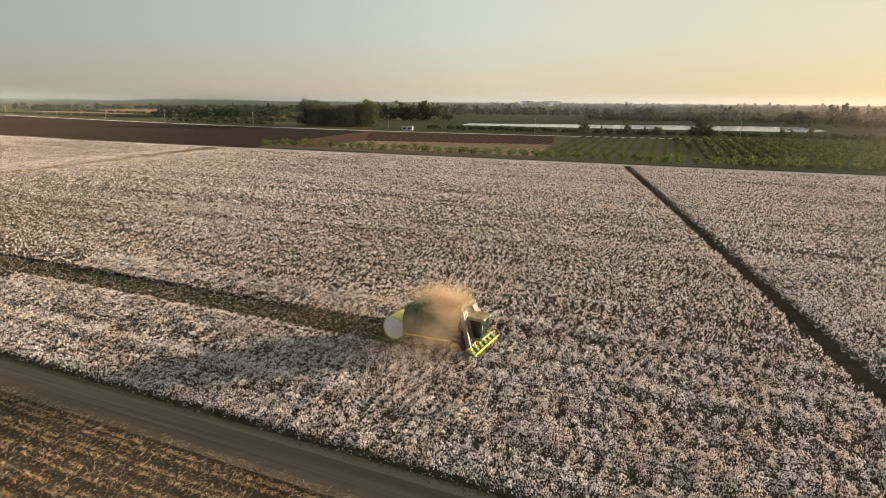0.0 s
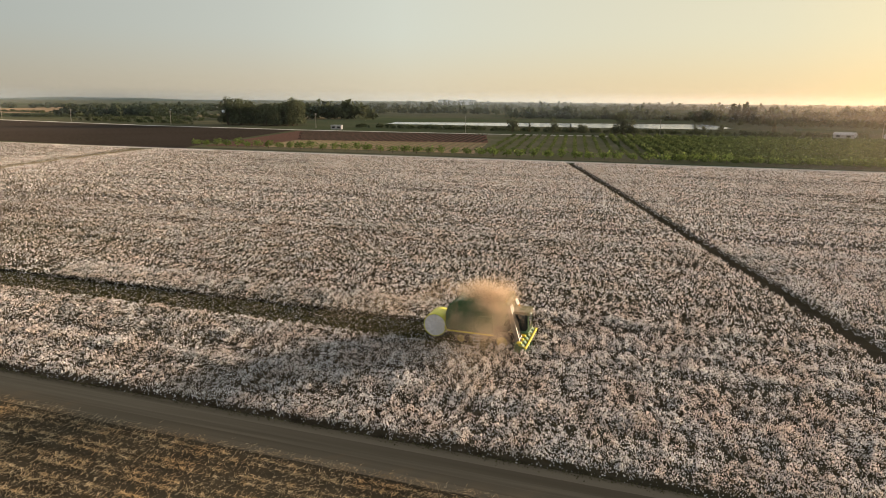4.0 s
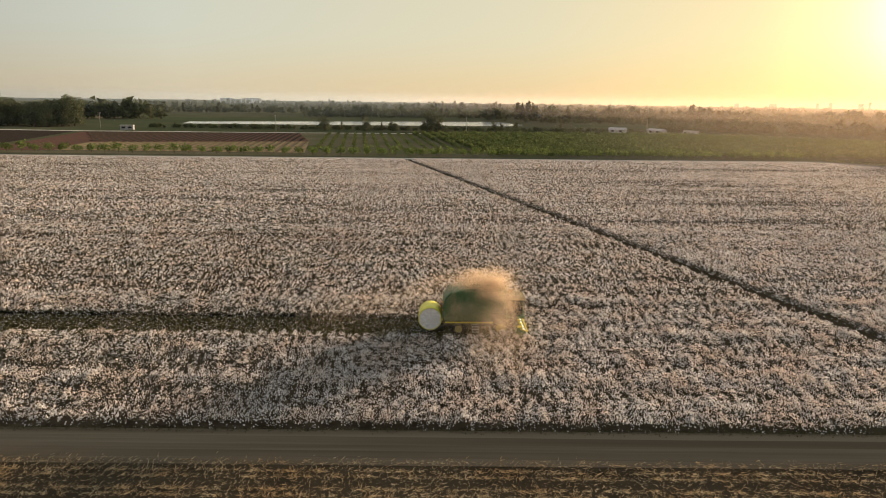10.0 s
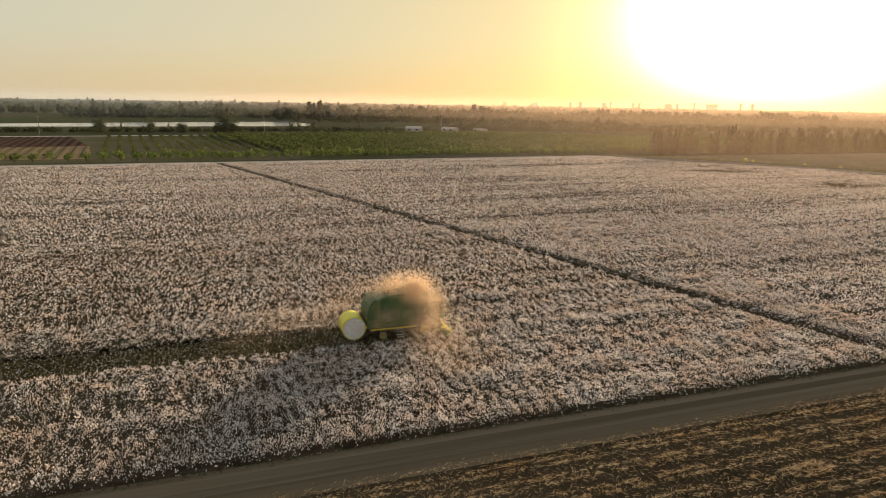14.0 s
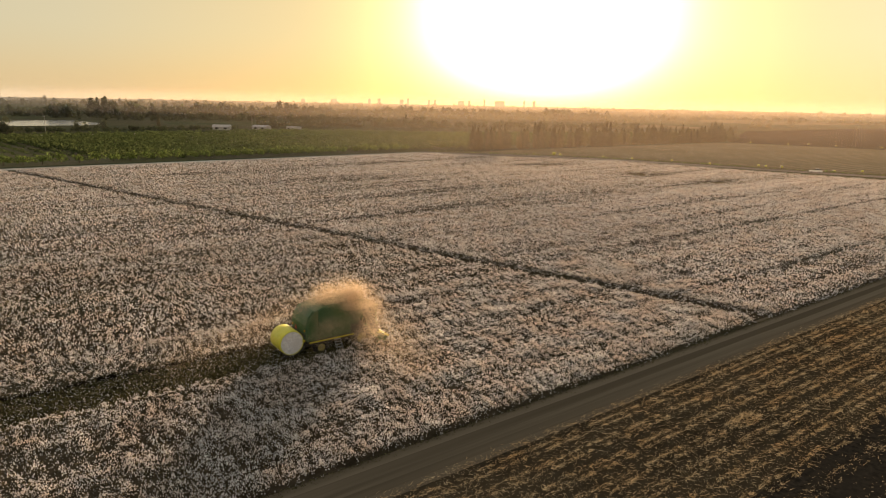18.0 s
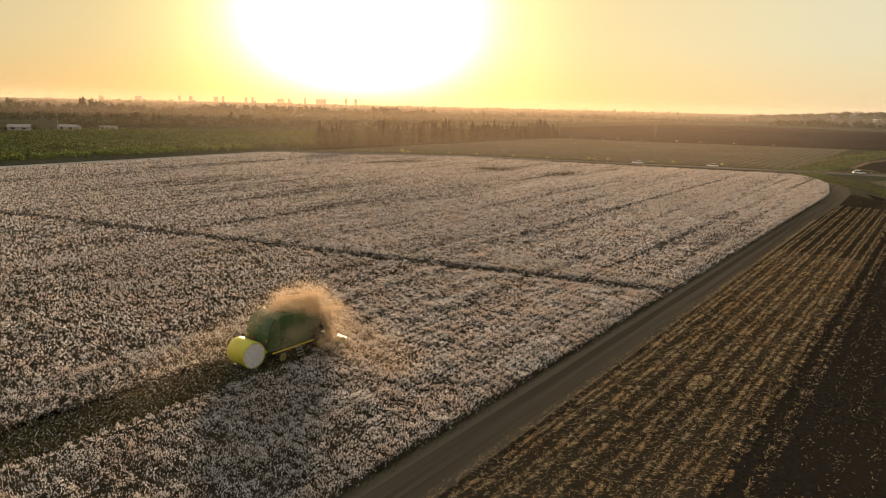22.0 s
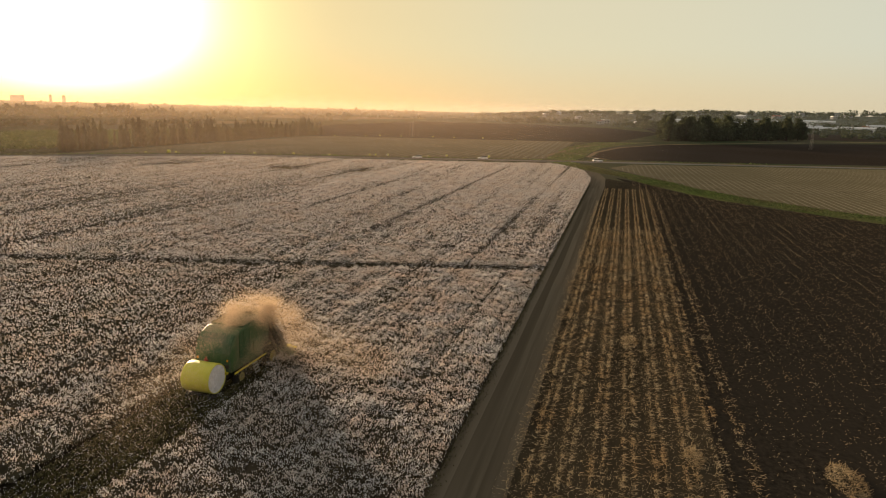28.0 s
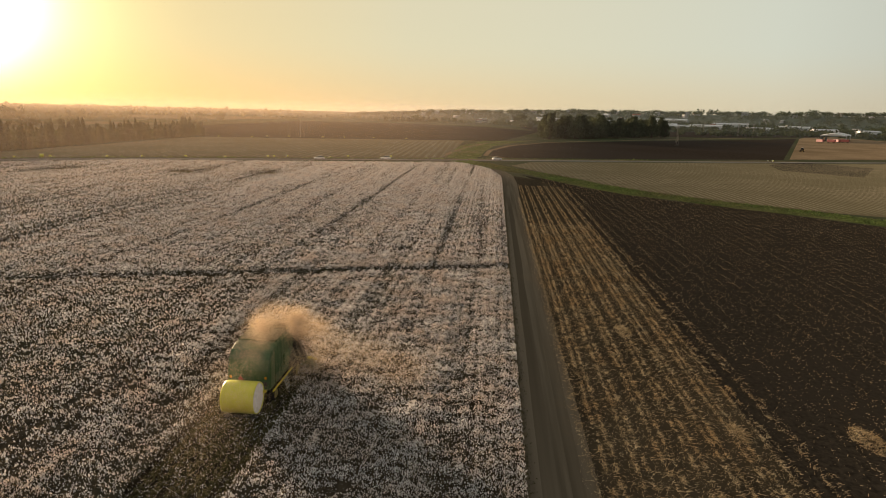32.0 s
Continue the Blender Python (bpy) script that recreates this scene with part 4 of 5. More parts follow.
BELTS = [  # line, depth, spacing, height, share of slim trees
    ([(-640, 560), (-545, 668)], 14, 3, 13, 0.0), ([(-385, 618), (-312, 652)], 26, 8, 19, 0.05), ([(-900, 900), (-250, 980)], 60, 12, 15, 0.2),
    ([(-150, 800), (60, 900)], 40, 9, 14, 0.15), ([(20, 760), (330, 760)], 30, 8, 15, 0.45), ([(300, 900), (760, 700)], 50, 10, 15, 0.2),
    ([(150, 520), (330, 470)], 14, 6, 7, 0.05), ([(330, 480), (520, 430)], 12, 6, 6, 0.0), ([(-240, 468), (-60, 470)], 8, 3.5, 3.4, 0.0), ([(-60, 474), (120, 490)], 8, 4, 3.2, 0.0), ([(-1100, 700), (-450, 590)], 12, 7, 5, 0.0), ([(-1200, 1000), (-500, 850)], 20, 9, 9, 0.1), ([(-1000, 560), (-620, 520)], 8, 6, 3.5, 0.0),
    ([polar(120, 1500), polar(100, 1500), polar(80, 1600), polar(62, 1600)], 120, 16, 17, 0.2), ([polar(62, 1300), polar(48, 1150)], 90, 13, 17, 0.15),
    ([polar(46, 900), polar(40, 950)], 60, 11, 20, 0.0), ([polar(112, 2300), polar(60, 2300), polar(20, 2300)], 160, 24, 20, 0.1),
    ([polar(40, 1300), polar(20, 1300)], 80, 18, 13, 0.1), ([polar(150, 1500), polar(125, 1300)], 80, 14, 13, 0.15),
    ([polar(12, 1150), polar(5, 1150)], 40, 8, 16, 0.0), ([polar(17, 1400), polar(0, 1350), polar(-12, 1250), polar(-32, 1150)], 90, 12, 14, 0.1),
    ([polar(-8, 1050), polar(-34, 950)], 60, 12, 12, 0.1), ([polar(-14, 830), polar(-22, 850)], 30, 12, 10, 0.0),
    ([polar(119, 1020), polar(95, 1060)], 60, 9, 11, 0.2), ([polar(95, 930), polar(62, 980)], 60, 9, 11, 0.2), ([polar(84, 690), polar(58, 740)], 40, 8, 7, 0.1), ([polar(104, 820), polar(84, 830)], 30, 8, 9, 0.3),
    ([polar(58, 860), polar(34, 980)], 60, 10, 9, 0.05), ([(-520, 470), (-380, 450)], 10, 6, 4, 0.0), ([(-800, 560), (-420, 520)], 10, 6, 4, 0.0),
]
for i, (line, depth, spacing, h, slim) in enumerate(BELTS):
    tree_belt("tree_belt", line, depth, spacing, h, "distant belt of dark trees and shrubs across the plain", 100 + i, slim)


# ---------------------------------------------------------------- orchard
def bush(name, h, w, seed, label, n=150):
    rng = np.random.default_rng(seed)
    root = thing(name, Matrix(), label, "bush", "orchard front row")
    part("trunk", bar((0, 0, -0.05), (0, 0, h * 0.5), 0.09, 0.05, 5), M_BARK, root)
    p = crown_points(n, [(rng.uniform(-0.25, 0.25) * w, rng.uniform(-0.25, 0.25) * w, h * rng.uniform(0.45, 0.7), w * 0.3, h * 0.3) for _ in range(5)], rng)
    p[:, 2] = np.clip(p[:, 2], 0.1, None)
    new("crown", np_mesh("crown", *flakes(p, 0.26 * rng.uniform(0.6, 1.5, n), rng), M_FRONT)).parent = root
    return root


def orchard_front(x):
    return 253.0 + 0.03 * (x + 85) if x > -85 else 253.0 + 0.01 * (x + 85)


kinds = [bush("orchard_bush", 2.5, 3.4, 51, "rounded green fruit bush at the orchard's front"), bush("orchard_bush", 2.2, 3.1, 52, "rounded green fruit bush at the orchard's front"), bush("orchard_bush", 2.8, 3.6, 53, "full green fruit bush at the orchard's front")]
place(kinds, [(-217 + 5.5 * i, orchard_front(-217 + 5.5 * i) + rnd.uniform(-0.4, 0.4)) for i in range(62)], "orchard front row", rnd, 1.4, 1.75)

rng = np.random.default_rng(60)
ORCH = [(-85, 256), (124, 259), (430, 264), (430, 318), (235, 383), (139, 446), (20, 431), (-112, 412)]
pts = []
for i in range(94):
    x0 = -79.5 + 5.5 * i
    for j in range(70):
        y0 = orchard_front(min(x0, 124)) + 6 + 2.7 * j
        pts.append((x0 + rng.uniform(-0.4, 0.4) - 0.12 * (y0 - 250), y0 + rng.uniform(-0.4, 0.4)))
pts = np.array(pts)
keep = inside(pts[:, 0], pts[:, 1], ORCH)
young = (pts[:, 0] + 0.25 * (pts[:, 1] - 250) < -5)
keep &= ~young | (rng.uniform(0, 1, len(pts)) < 0.75)
keep &= np.abs(pts[:, 0] - (87 + (395 - pts[:, 1]) * 0.44)) > 3
pts, young = pts[keep], young[keep]
K = 34
size = np.where(young, 0.55, 1.0) * rng.uniform(0.8, 1.2, len(pts))
d = rng.normal(size=(len(pts), K, 3))
d /= np.linalg.norm(d, axis=2)[:, :, None]
p = np.stack([pts[:, 0], pts[:, 1], 1.25 * size], axis=1)[:, None, :] + d * size[:, None, None] * np.array([1.6, 1.6, 1.15]) * rng.uniform(0.6, 1.05, (len(pts), K, 1))
tagged(new("orchard_rows", np_mesh("orchard_rows", *flakes(p.reshape(-1, 3), (0.5 * size[:, None] * rng.uniform(0.6, 1.4, (len(pts), K))).ravel(), rng), M_ORCHARD)), "green orchard bushes in long parallel rows", "orchard", kind="stuff")

# ---------------------------------------------------------------- hills and distance
def hill_z(x, y):
    """The low town hill to the east, rising from 1150 m out."""
    az, r = math.degrees(math.atan2(y, x)), math.hypot(x, y)
    h = np.interp(az, [-75, -45, -30, -23, -14, -6, 0, 5, 12, 18], [24, 34, 35, 33, 28, 26, 22, 19, 7, 0])
    u = min(1.0, max(0.0, (r - 1050) / 650))
    return float(h * u * u * (3 - 2 * u))


def ridge(name, az0, az1, r0, r1, height, label, n=90, m=10):
    """A broad low hill between two bearings."""
    vs, fs = [], []
    for i in range(n + 1):
        az = az0 + (az1 - az0) * i / n
        for j in range(m + 1):
            r = r0 + (r1 - r0) * j / m
            x, y = polar(az, r)
            vs.append((x, y, height(x, y, i / n, j / m)))
    for i in range(n):
        for j in range(m):
            a = i * (m + 1) + j
            fs.append((a, a + 1, a + m + 2, a + m + 1))
    me = np_mesh(name, vs, fs, M_HILL)
    return tagged(new(name, me), label, "hill", kind="structure")


ridge("hill_east", -80, 20, 1040, 2400, lambda x, y, u, v: hill_z(x, y) + 0.03, "low wooded hill with a small town on it")
ridge("hill_west", 118, 170, 3300, 4500, lambda x, y, u, v: 0.03 + max(0, math.sin(math.pi * min(1, v * 1.2))) * math.sin(math.pi * u) * (11 + 4 * math.sin(u * 23) + 2 * math.sin(u * 51)), "long low blue ridge far away")

FAR_FIELDS = [((-700, 640), (-380, 600), (-330, 690), (-760, 760), M_DRY), ((-330, 620), (-120, 660), (-140, 760), (-380, 720), M_FARGREEN), ((-120, 720), (40, 740), (30, 850), (-160, 830), M_FARGREEN),
              ((90, 560), (330, 500), (380, 600), (110, 700), M_FARGREEN), ((350, 500), (620, 400), (680, 470), (400, 600), M_DRY), ((640, 420), (900, 440), (860, 640), (680, 560), M_FARGREEN),
              ((420, 640), (680, 600), (760, 800), (420, 860), M_ORCHSOIL), ((-1000, 640), (-780, 620), (-800, 900), (-1100, 960), M_TAN), ((80, 900), (400, 960), (380, 1200), (60, 1200), M_FARGREEN),
              ((-500, 900), (-100, 980), (-120, 1250), (-520, 1200), M_ORCHSOIL), ((900, 480), (1300, 420), (1300, 700), (940, 700), M_DRY), ((1000, 150), (1350, 60), (1300, -60), (900, -20), M_FARGREEN),
              ((650, -20), (1050, 0), (1150, -600), (880, -420), (700, -205), M_PLOUGH)]
for i, (*poly, material) in enumerate(FAR_FIELDS):
    sheet("distant_field", poly, 0.02 + 0.001 * i, material, "distant farm field on the plain", "field")


def house(name, m, w, d, h, roof, wall, roof_material, label, cat="house", rows=1, group="distant buildings", pitch=0.35):
    """A building with walls, roof, windows and a door on both long sides."""
    root = thing(name, m, label, cat, group)
    part("wall", box(-w / 2, w / 2, -d / 2, d / 2, -1.5, h), wall, root)
    if roof == "gable":
        part("roof", prism([(-w / 2 - 0.4, h - 0.1), (w / 2 + 0.4, h - 0.1), (0, h + w * pitch)], -d / 2 - 0.4, d / 2 + 0.4), roof_material, root)
    else:
        part("roof", box(-w / 2 - 0.2, w / 2 + 0.2, -d / 2 - 0.2, d / 2 + 0.2, h, h + 0.5), roof_material, root)
    n = max(2, min(5, int(d / 5)))
    for s in (-1, 1):
        for i in range(n):
            for j in range(rows):
                y, z = -d / 2 + d * (i + 0.5) / n, h * (j + 0.35) / rows
                part("window", box(s * w / 2 - 0.12, s * w / 2 + 0.12, y - min(1.2, d / n * 0.3), y + min(1.2, d / n * 0.3), z, z + min(1.6, h / rows * 0.45)), M_GLASS, root)
    return root


rnd = random.Random(12)
# the city skyline towards the sun, and apartment blocks to the north
for az, w, h in ((60.5, 26, 62), (59.6, 30, 70), (57.8, 44, 64), (57.2, 20, 78), (55.3, 26, 66), (54.8, 22, 72), (52.6, 70, 62), (51.9, 24, 68), (50.6, 20, 84), (49.4, 70, 66), (48.9, 34, 70), (47.0, 22, 82), (46.3, 28, 78), (63.5, 60, 52), (66, 40, 48)):
    x, y = polar(az + rnd.uniform(-0.1, 0.1), 3900)
    house("apartment_tower", pose(x, y, 0, 0, 0, az + rnd.uniform(-20, 20)), w * 0.4, w * 0.55, h * 0.46, "flat", M_GREY, M_GREY, "grey apartment tower on the hazy skyline", "tower", rows=6)
for az, w, h in ((108.4, 46, 38), (107.9, 30, 30), (107.3, 60, 31), (106.5, 54, 40), (105.9, 24, 36)):
    x, y = polar(az, 2500)
    house("apartment_block", pose(x, y, 0, 0, 0, az), 16, w, h * 0.45, "flat", M_WHITE, M_GREY, "pale apartment block far across the plain", "apartment block", rows=5)
# houses on the eastern hill
for i in range(70):
    az, r = rnd.uniform(-44, 9), rnd.uniform(1150, 1750)
    x, y = polar(az, r)
    house("village_house", pose(x, y, hill_z(x, y), 0, 0, rnd.uniform(0, 180)), rnd.uniform(8, 11), rnd.uniform(9, 18), rnd.uniform(3.5, 7), rnd.choice(["gable", "flat"]), M_GREY, rnd.choice([M_TILE, M_ROOF, M_ROOF, M_WHITE]), "small pale village house among trees", "house", group="village", pitch=0.25)
for az, r, w, d, h, rot in ((-11.0, 1120, 20, 62, 6, 80), (-14.2, 1130, 20, 44, 6, 75), (-7.6, 1250, 16, 50, 5, 85), (-25.5, 1080, 18, 34, 8, 70), (-28.5, 1090, 14, 30, 8, 60), (-3.0, 1300, 14, 40, 5, 85), (-12.5, 1180, 18, 70, 6, 84), (-16.5, 1170, 18, 56, 6, 95), (-18.5, 1240, 16, 60, 6, 88), (-20.8, 1150, 16, 40, 5, 80), (-23.2, 1200, 16, 52, 6, 92), (-13.8, 1330, 16, 60, 6, 90), (-9.0, 1180, 16, 44, 5, 90)):
    x, y = polar(az, r)
    house("warehouse", pose(x, y, hill_z(x, y), 0, 0, az + 90 - rot), w, d, h, "gable", M_WHITE, M_ROOF, "long pale warehouse with a metal roof", "warehouse", pitch=0.12)
# open farm sheds at the tan field
for x, y, w, d in ((715, -352, 26, 60), (752, -375, 26, 56)):
    root = thing("farm_shed", pose(x, y, 0, 0, 0, 62), "open farm shed with a wide pale metal roof", "shed")
    part("roof", prism([(-w / 2, 6.2), (w / 2, 6.2), (w / 2, 6.5), (0, 9.2), (-w / 2, 6.5)], -d / 2, d / 2), M_ROOF, root)
    part("back_wall", box(w / 2 - 0.8, w / 2 - 0.6, -d / 2 + 0.5, d / 2 - 0.5, 0, 6.1), M_GREY, root)
    for i in range(7):
        part("post", box(-w / 2 + 0.6, -w / 2 + 0.9, -d / 2 + 1 + i * (d - 2) / 6, -d / 2 + 1.3 + i * (d - 2) / 6, 0, 6.15), M_STEEL, root)
for x, y, a in ((640, -302, 20), (646, -316, 35), (655, -326, 10), (662, -338, 40)):
    root = thing("farm_trailer", pose(x, y, 0, 0, 0, a), "red farm trailer parked near the sheds", "trailer", "farm trailers")
    part("body", box(-4, 4, -1.3, 1.3, 1.0, 3.6, 0.08), M_OXIDE, root)
    for sx in (-2.6, 2.6):
        for sy in (-1.2, 1.2):
            part("wheel", bar((sx, sy - 0.15, 0.55), (sx, sy + 0.15, 0.55), 0.55, sides=12), M_BLACK, root)
# greenhouses and small farm buildings to the north
for x, y, rot, n in ((-645, 735, 40, 4), (-585, 775, 40, 4), (-760, 1000, 10, 3)):
    for i in range(n):
        root = thing("greenhouse", pose(x + 11 * i, y + 3 * i, 0, 0, 0, rot), "long white plastic greenhouse tunnel", "greenhouse", "greenhouses")
        part("cover", prism([(5 * math.cos(a * math.pi / 8), 4.6 * math.sin(a * math.pi / 8)) for a in range(9)], -30, 30), M_SHEET, root)
        for s in (-30.1, 30.0):
            part("end_frame", prism([(5.05 * math.cos(a * math.pi / 8), 4.7 * math.sin(a * math.pi / 8)) for a in range(9)], s, s + 0.1), M_STEEL, root)
house("white_hut", pose(-237, 432, 0, 0, 0, 100), 3.5, 8, 2.6, "flat", M_GREY, M_GREY, "small pale flat-roofed hut beyond the plots", "hut", group="farm huts")
house("field_shed", pose(130, 470, 0, 0, 0, 30), 6, 13, 2.6, "gable", M_GREY, M_GREY, "low pale farm shed among shrubs", "shed", group="farm huts", pitch=0.2)
house("field_shed", pose(152, 462, 0, 0, 0, 15), 6, 10, 2.4, "flat", M_GREY, M_GREY, "low grey farm shed among shrubs", "shed", group="farm huts")
house("field_shed", pose(104, 480, 0, 0, 0, 60), 6, 12, 2.4, "gable", M_GREY, M_GREY, "low domed farm shed among shrubs", "shed", group="farm huts", pitch=0.25)

# trees on the eastern hill
for i, (az0, az1, r, h) in enumerate(((14, -8, 1700, 10), (-6, -45, 1690, 12), (12, -40, 1500, 9), (6, -40, 1330, 9), (-4, -42, 1200, 10), (2, -18, 1120, 9), (-20, -44, 1090, 11))):
    rngh = np.random.default_rng(200 + i)
    pcs = []
    for k in range(460):
        az = az0 + (az1 - az0) * (rngh.uniform(0, 1) + 0.02 * math.sin(k * 2.4))
        if math.sin(az * 2.1 + i * 2) + 0.6 * math.sin(az * 5.3 + i) < -0.7 and r < 1650:
            continue
        x, y = polar(az, r + rngh.normal(0, 60))
        hh = h * rngh.uniform(0.45, 0.95) * (1.35 if rngh.uniform(0, 1) < 0.09 else 1)
        slim = rngh.uniform(0, 1) < 0.1
        w = hh * (0.25 if slim else rngh.uniform(0.7, 1.25))
        q = rngh.normal(size=(44, 3))
        q /= np.linalg.norm(q, axis=1)[:, None]
        pcs.append((np.array([x, y, hill_z(x, y) + hh * 0.5]) + q * np.array([w, w, hh * 0.5]) * rngh.uniform(0.4, 1.05, 44)[:, None], hh * 0.2 * rngh.uniform(0.6, 1.4, 44)))
    p, s = np.concatenate([a for a, _ in pcs]), np.concatenate([b for _, b in pcs])
    tagged(new("hill_trees", np_mesh("hill_trees", *flakes(p, s, rngh), M_FARLEAF)), "dark garden trees scattered over the town hill", "trees", kind="stuff")


# ---------------------------------------------------------------- power poles
def power_pole(h, label):
    root = thing("power_pole", Matrix(), label, "power pole", "power poles")
    part("mast", bar((0, 0, -0.2), (0, 0, h), 0.19, 0.11, 8), M_WOOD, root)
    arm = part("crossarm", box(-1.3, 1.3, -0.07, 0.07, h - 0.75, h - 0.58), M_WOOD, root)
    for x in (-1.2, 0.0, 1.2):
        part("insulator", bar((x, 0, h - 0.58), (x, 0, h - 0.25), 0.06, 0.04, 6), M_GREY, arm)
    part("brace", bar((0.1, 0, h - 1.6), (0.9, 0, h - 0.75), 0.035, sides=5), M_WOOD, root)
    return root


model = power_pole(11.0, "tall grey timber power pole with a crossarm")
spots = [(-832, 497), (-741, 500), (-618, 470), (-505, 446), (-391, 438), (-262, 446), (-138, 432), (-10, 446), (120, 462), (441, 190)]
model.matrix_basis = pose(*spots[0], 0, 0, 0, 80)
for x, y in spots[1:]:
    copy_thing(model, pose(x, y, 0, 0, 0, rnd.uniform(60, 100)))


def lattice_mast(h, w, label):
    root = thing("lattice_mast", Matrix(), label, "mast", "lattice masts")
    for sx in (-1, 1):
        for sy in (-1, 1):
            part("leg", bar((sx * w, sy * w, -0.2), (sx * w * 0.3, sy * w * 0.3, h), 0.06, 0.05, 5), M_WOOD, root)
    n = 7
    for i in range(n):
        a, b = i / n, (i + 1) / n
        wa, wb = w * (1 - 0.7 * a), w * (1 - 0.7 * b)
        s = 1 if i % 2 else -1
        for p0, p1 in (((-wa * s, -wa, h * a), (wb * s, -wb, h * b)), ((wa * s, wa, h * a), (-wb * s, wb, h * b)), ((wa, -wa * s, h * a), (wb, wb * s, h * b)), ((-wa, wa * s, h * a), (-wb, -wb * s, h * b))):
            part("brace", bar(p0, p1, 0.028, sides=4), M_WOOD, root)
    part("crossarm", box(-2.2, 2.2, -0.08, 0.08, h - 1.2, h - 1.05), M_WOOD, root)
    return root


model = lattice_mast(16.5, 0.9, "thin grey lattice power mast in a field")
model.matrix_basis = pose(456, -107, 0, 0, 0, 20)
for x, y in ((769, -264), (790, -290), (800, -232)):
    copy_thing(model, pose(x, y, 0, 0, 0, 20))


# ---------------------------------------------------------------- round cotton modules
def module(name, label, group=""):
    """A round bale of seed cotton in plastic wrap, lying with its axis along y; origin under its middle."""
    r, w = 1.15, 1.22
    root = thing(name, Matrix(), label, "cotton bale", group)
    prof = [(-w + 0.1, r - 0.10), (-w + 0.02, r - 0.03), (-w + 0.10, r), (-0.4, r + 0.012), (0.1, r - 0.006), (0.6, r + 0.010), (w - 0.10, r), (w - 0.02, r - 0.03), (w - 0.1, r - 0.10)]
    n = 40
    vs = [(q * math.sin(2 * math.pi * i / n), y, r + q * math.cos(2 * math.pi * i / n) - 0.01) for y, q in prof for i in range(n)]
    fs = [(j * n + i, j * n + (i + 1) % n, (j + 1) * n + (i + 1) % n, (j + 1) * n + i) for j in range(len(prof) - 1) for i in range(n)]
    me = np_mesh("wrap", vs, fs, M_WRAP)
    me.polygons.foreach_set("use_smooth", [True] * len(me.polygons))
    new("wrap", me).parent = root
    for s in (-1, 1):
        bm = bmesh.new()
        rng = random.Random(3 + s)
        rings = [[bm.verts.new((q * math.sin(2 * math.pi * i / 28), s * (w - 0.085 + 0.05 * (1 - q) + rng.uniform(-0.015, 0.015)), r - 0.01 + q * math.cos(2 * math.pi * i / 28))) for i in range(28)] for q in (r - 0.06, 0.8, 0.5, 0.2)]
        mid = bm.verts.new((0, s * (w - 0.03), r - 0.01))
        for a, b in zip(rings, rings[1:]):
            for i in range(28):
                bm.faces.new((a[i], a[(i + 1) % 28], b[(i + 1) % 28], b[i]))
        for i in range(28):
            bm.faces.new((rings[-1][i], rings[-1][(i + 1) % 28], mid))
        bmesh.ops.recalc_face_normals(bm, faces=bm.faces)
        part("lint_face", bm, M_LINT, root, "packed white cotton lint", smooth=True)
    return root


first = module("cotton_module", "round cotton bale in yellow plastic wrap beside the farm road", "field bales")
first.matrix_basis = pose(172, 213, 0, 0, 0, 35) @ Matrix.Scale(0.58, 4)
for x, y in ((165, 219), (183, 193), (188, 181), (196, 166), (199, 150), (212, 133), (215, 128), (217, 109), (227, 103), (233, 84), (380, 231), (389, 210), (406, 205), (409, 189), (419, 166), (422, 150), (430, 129), (432, 104), (293, -112)):
    copy_thing(first, pose(x, y, 0.02, 0, 0, rnd.uniform(20, 60)) @ Matrix.Scale(rnd.uniform(0.56, 0.64), 4))
for x, y in ((173.5, 210.5), (293, -114.5), (211, 135.5)):
    copy_thing(first, pose(x, y, 0.02, 0, 0, 35) @ Matrix.Scale(0.6, 4))


# ---------------------------------------------------------------- cars on the farm road
def wheel(parent, x, y, r, w, hub_side, rim_material, name="wheel"):
    bm = bmesh.new()
    r0 = bmesh.ops.create_cone(bm, cap_ends=True, segments=24, radius1=r, radius2=r, depth=w)
    bmesh.ops.bevel(bm, geom=[e for e in bm.edges if abs(e.verts[0].co.z - e.verts[1].co.z) < 1e-4], offset=w * 0.18, segments=2, affect="EDGES")
    bmesh.ops.transform(bm, verts=bm.verts, matrix=pose(x, y, r, 90, 0, 0))
    t = part(name, bm, M_BLACK, parent, smooth=False)
    bm = bar((x, y + hub_side * (w / 2 - 0.05), r), (x, y + hub_side * (w / 2 + 0.02), r), r * 0.55, r * 0.5, 18)
    part("rim", bm, rim_material, t)
    return t


def car(label, paint):
    root = thing("car", Matrix(), label, "car", "parked cars")
    part("body", prism([(-2.15, 0.35), (2.15, 0.35), (2.18, 0.72), (1.25, 0.92), (-1.9, 1.0), (-2.2, 0.8)], -0.88, 0.88, 0.07), paint, root)
    part("cabin", prism([(-1.95, 0.95), (1.15, 0.9), (0.35, 1.46), (-1.35, 1.50), (-1.75, 1.35)], -0.74, 0.74, 0.06), M_GLASS, root, "dark tinted windows")
    part("roof", box(-1.3, 0.3, -0.7, 0.7, 1.475, 1.53, 0.02), paint, root)
    for x in (-1.35, 1.35):
        for s in (-1, 1):
            wheel(root, x, s * 0.8, 0.33, 0.22, s, M_STEEL)
    for s in (-1, 1):
        part("headlight", box(2.02, 2.17, s * 0.62 - 0.18, s * 0.62 + 0.18, 0.62, 0.76, 0.03), M_WHITE, root)
        part("tail_light", box(-2.2, -2.1, s * 0.66 - 0.14, s * 0.66 + 0.14, 0.7, 0.86, 0.02), M_RED, root)
    return root


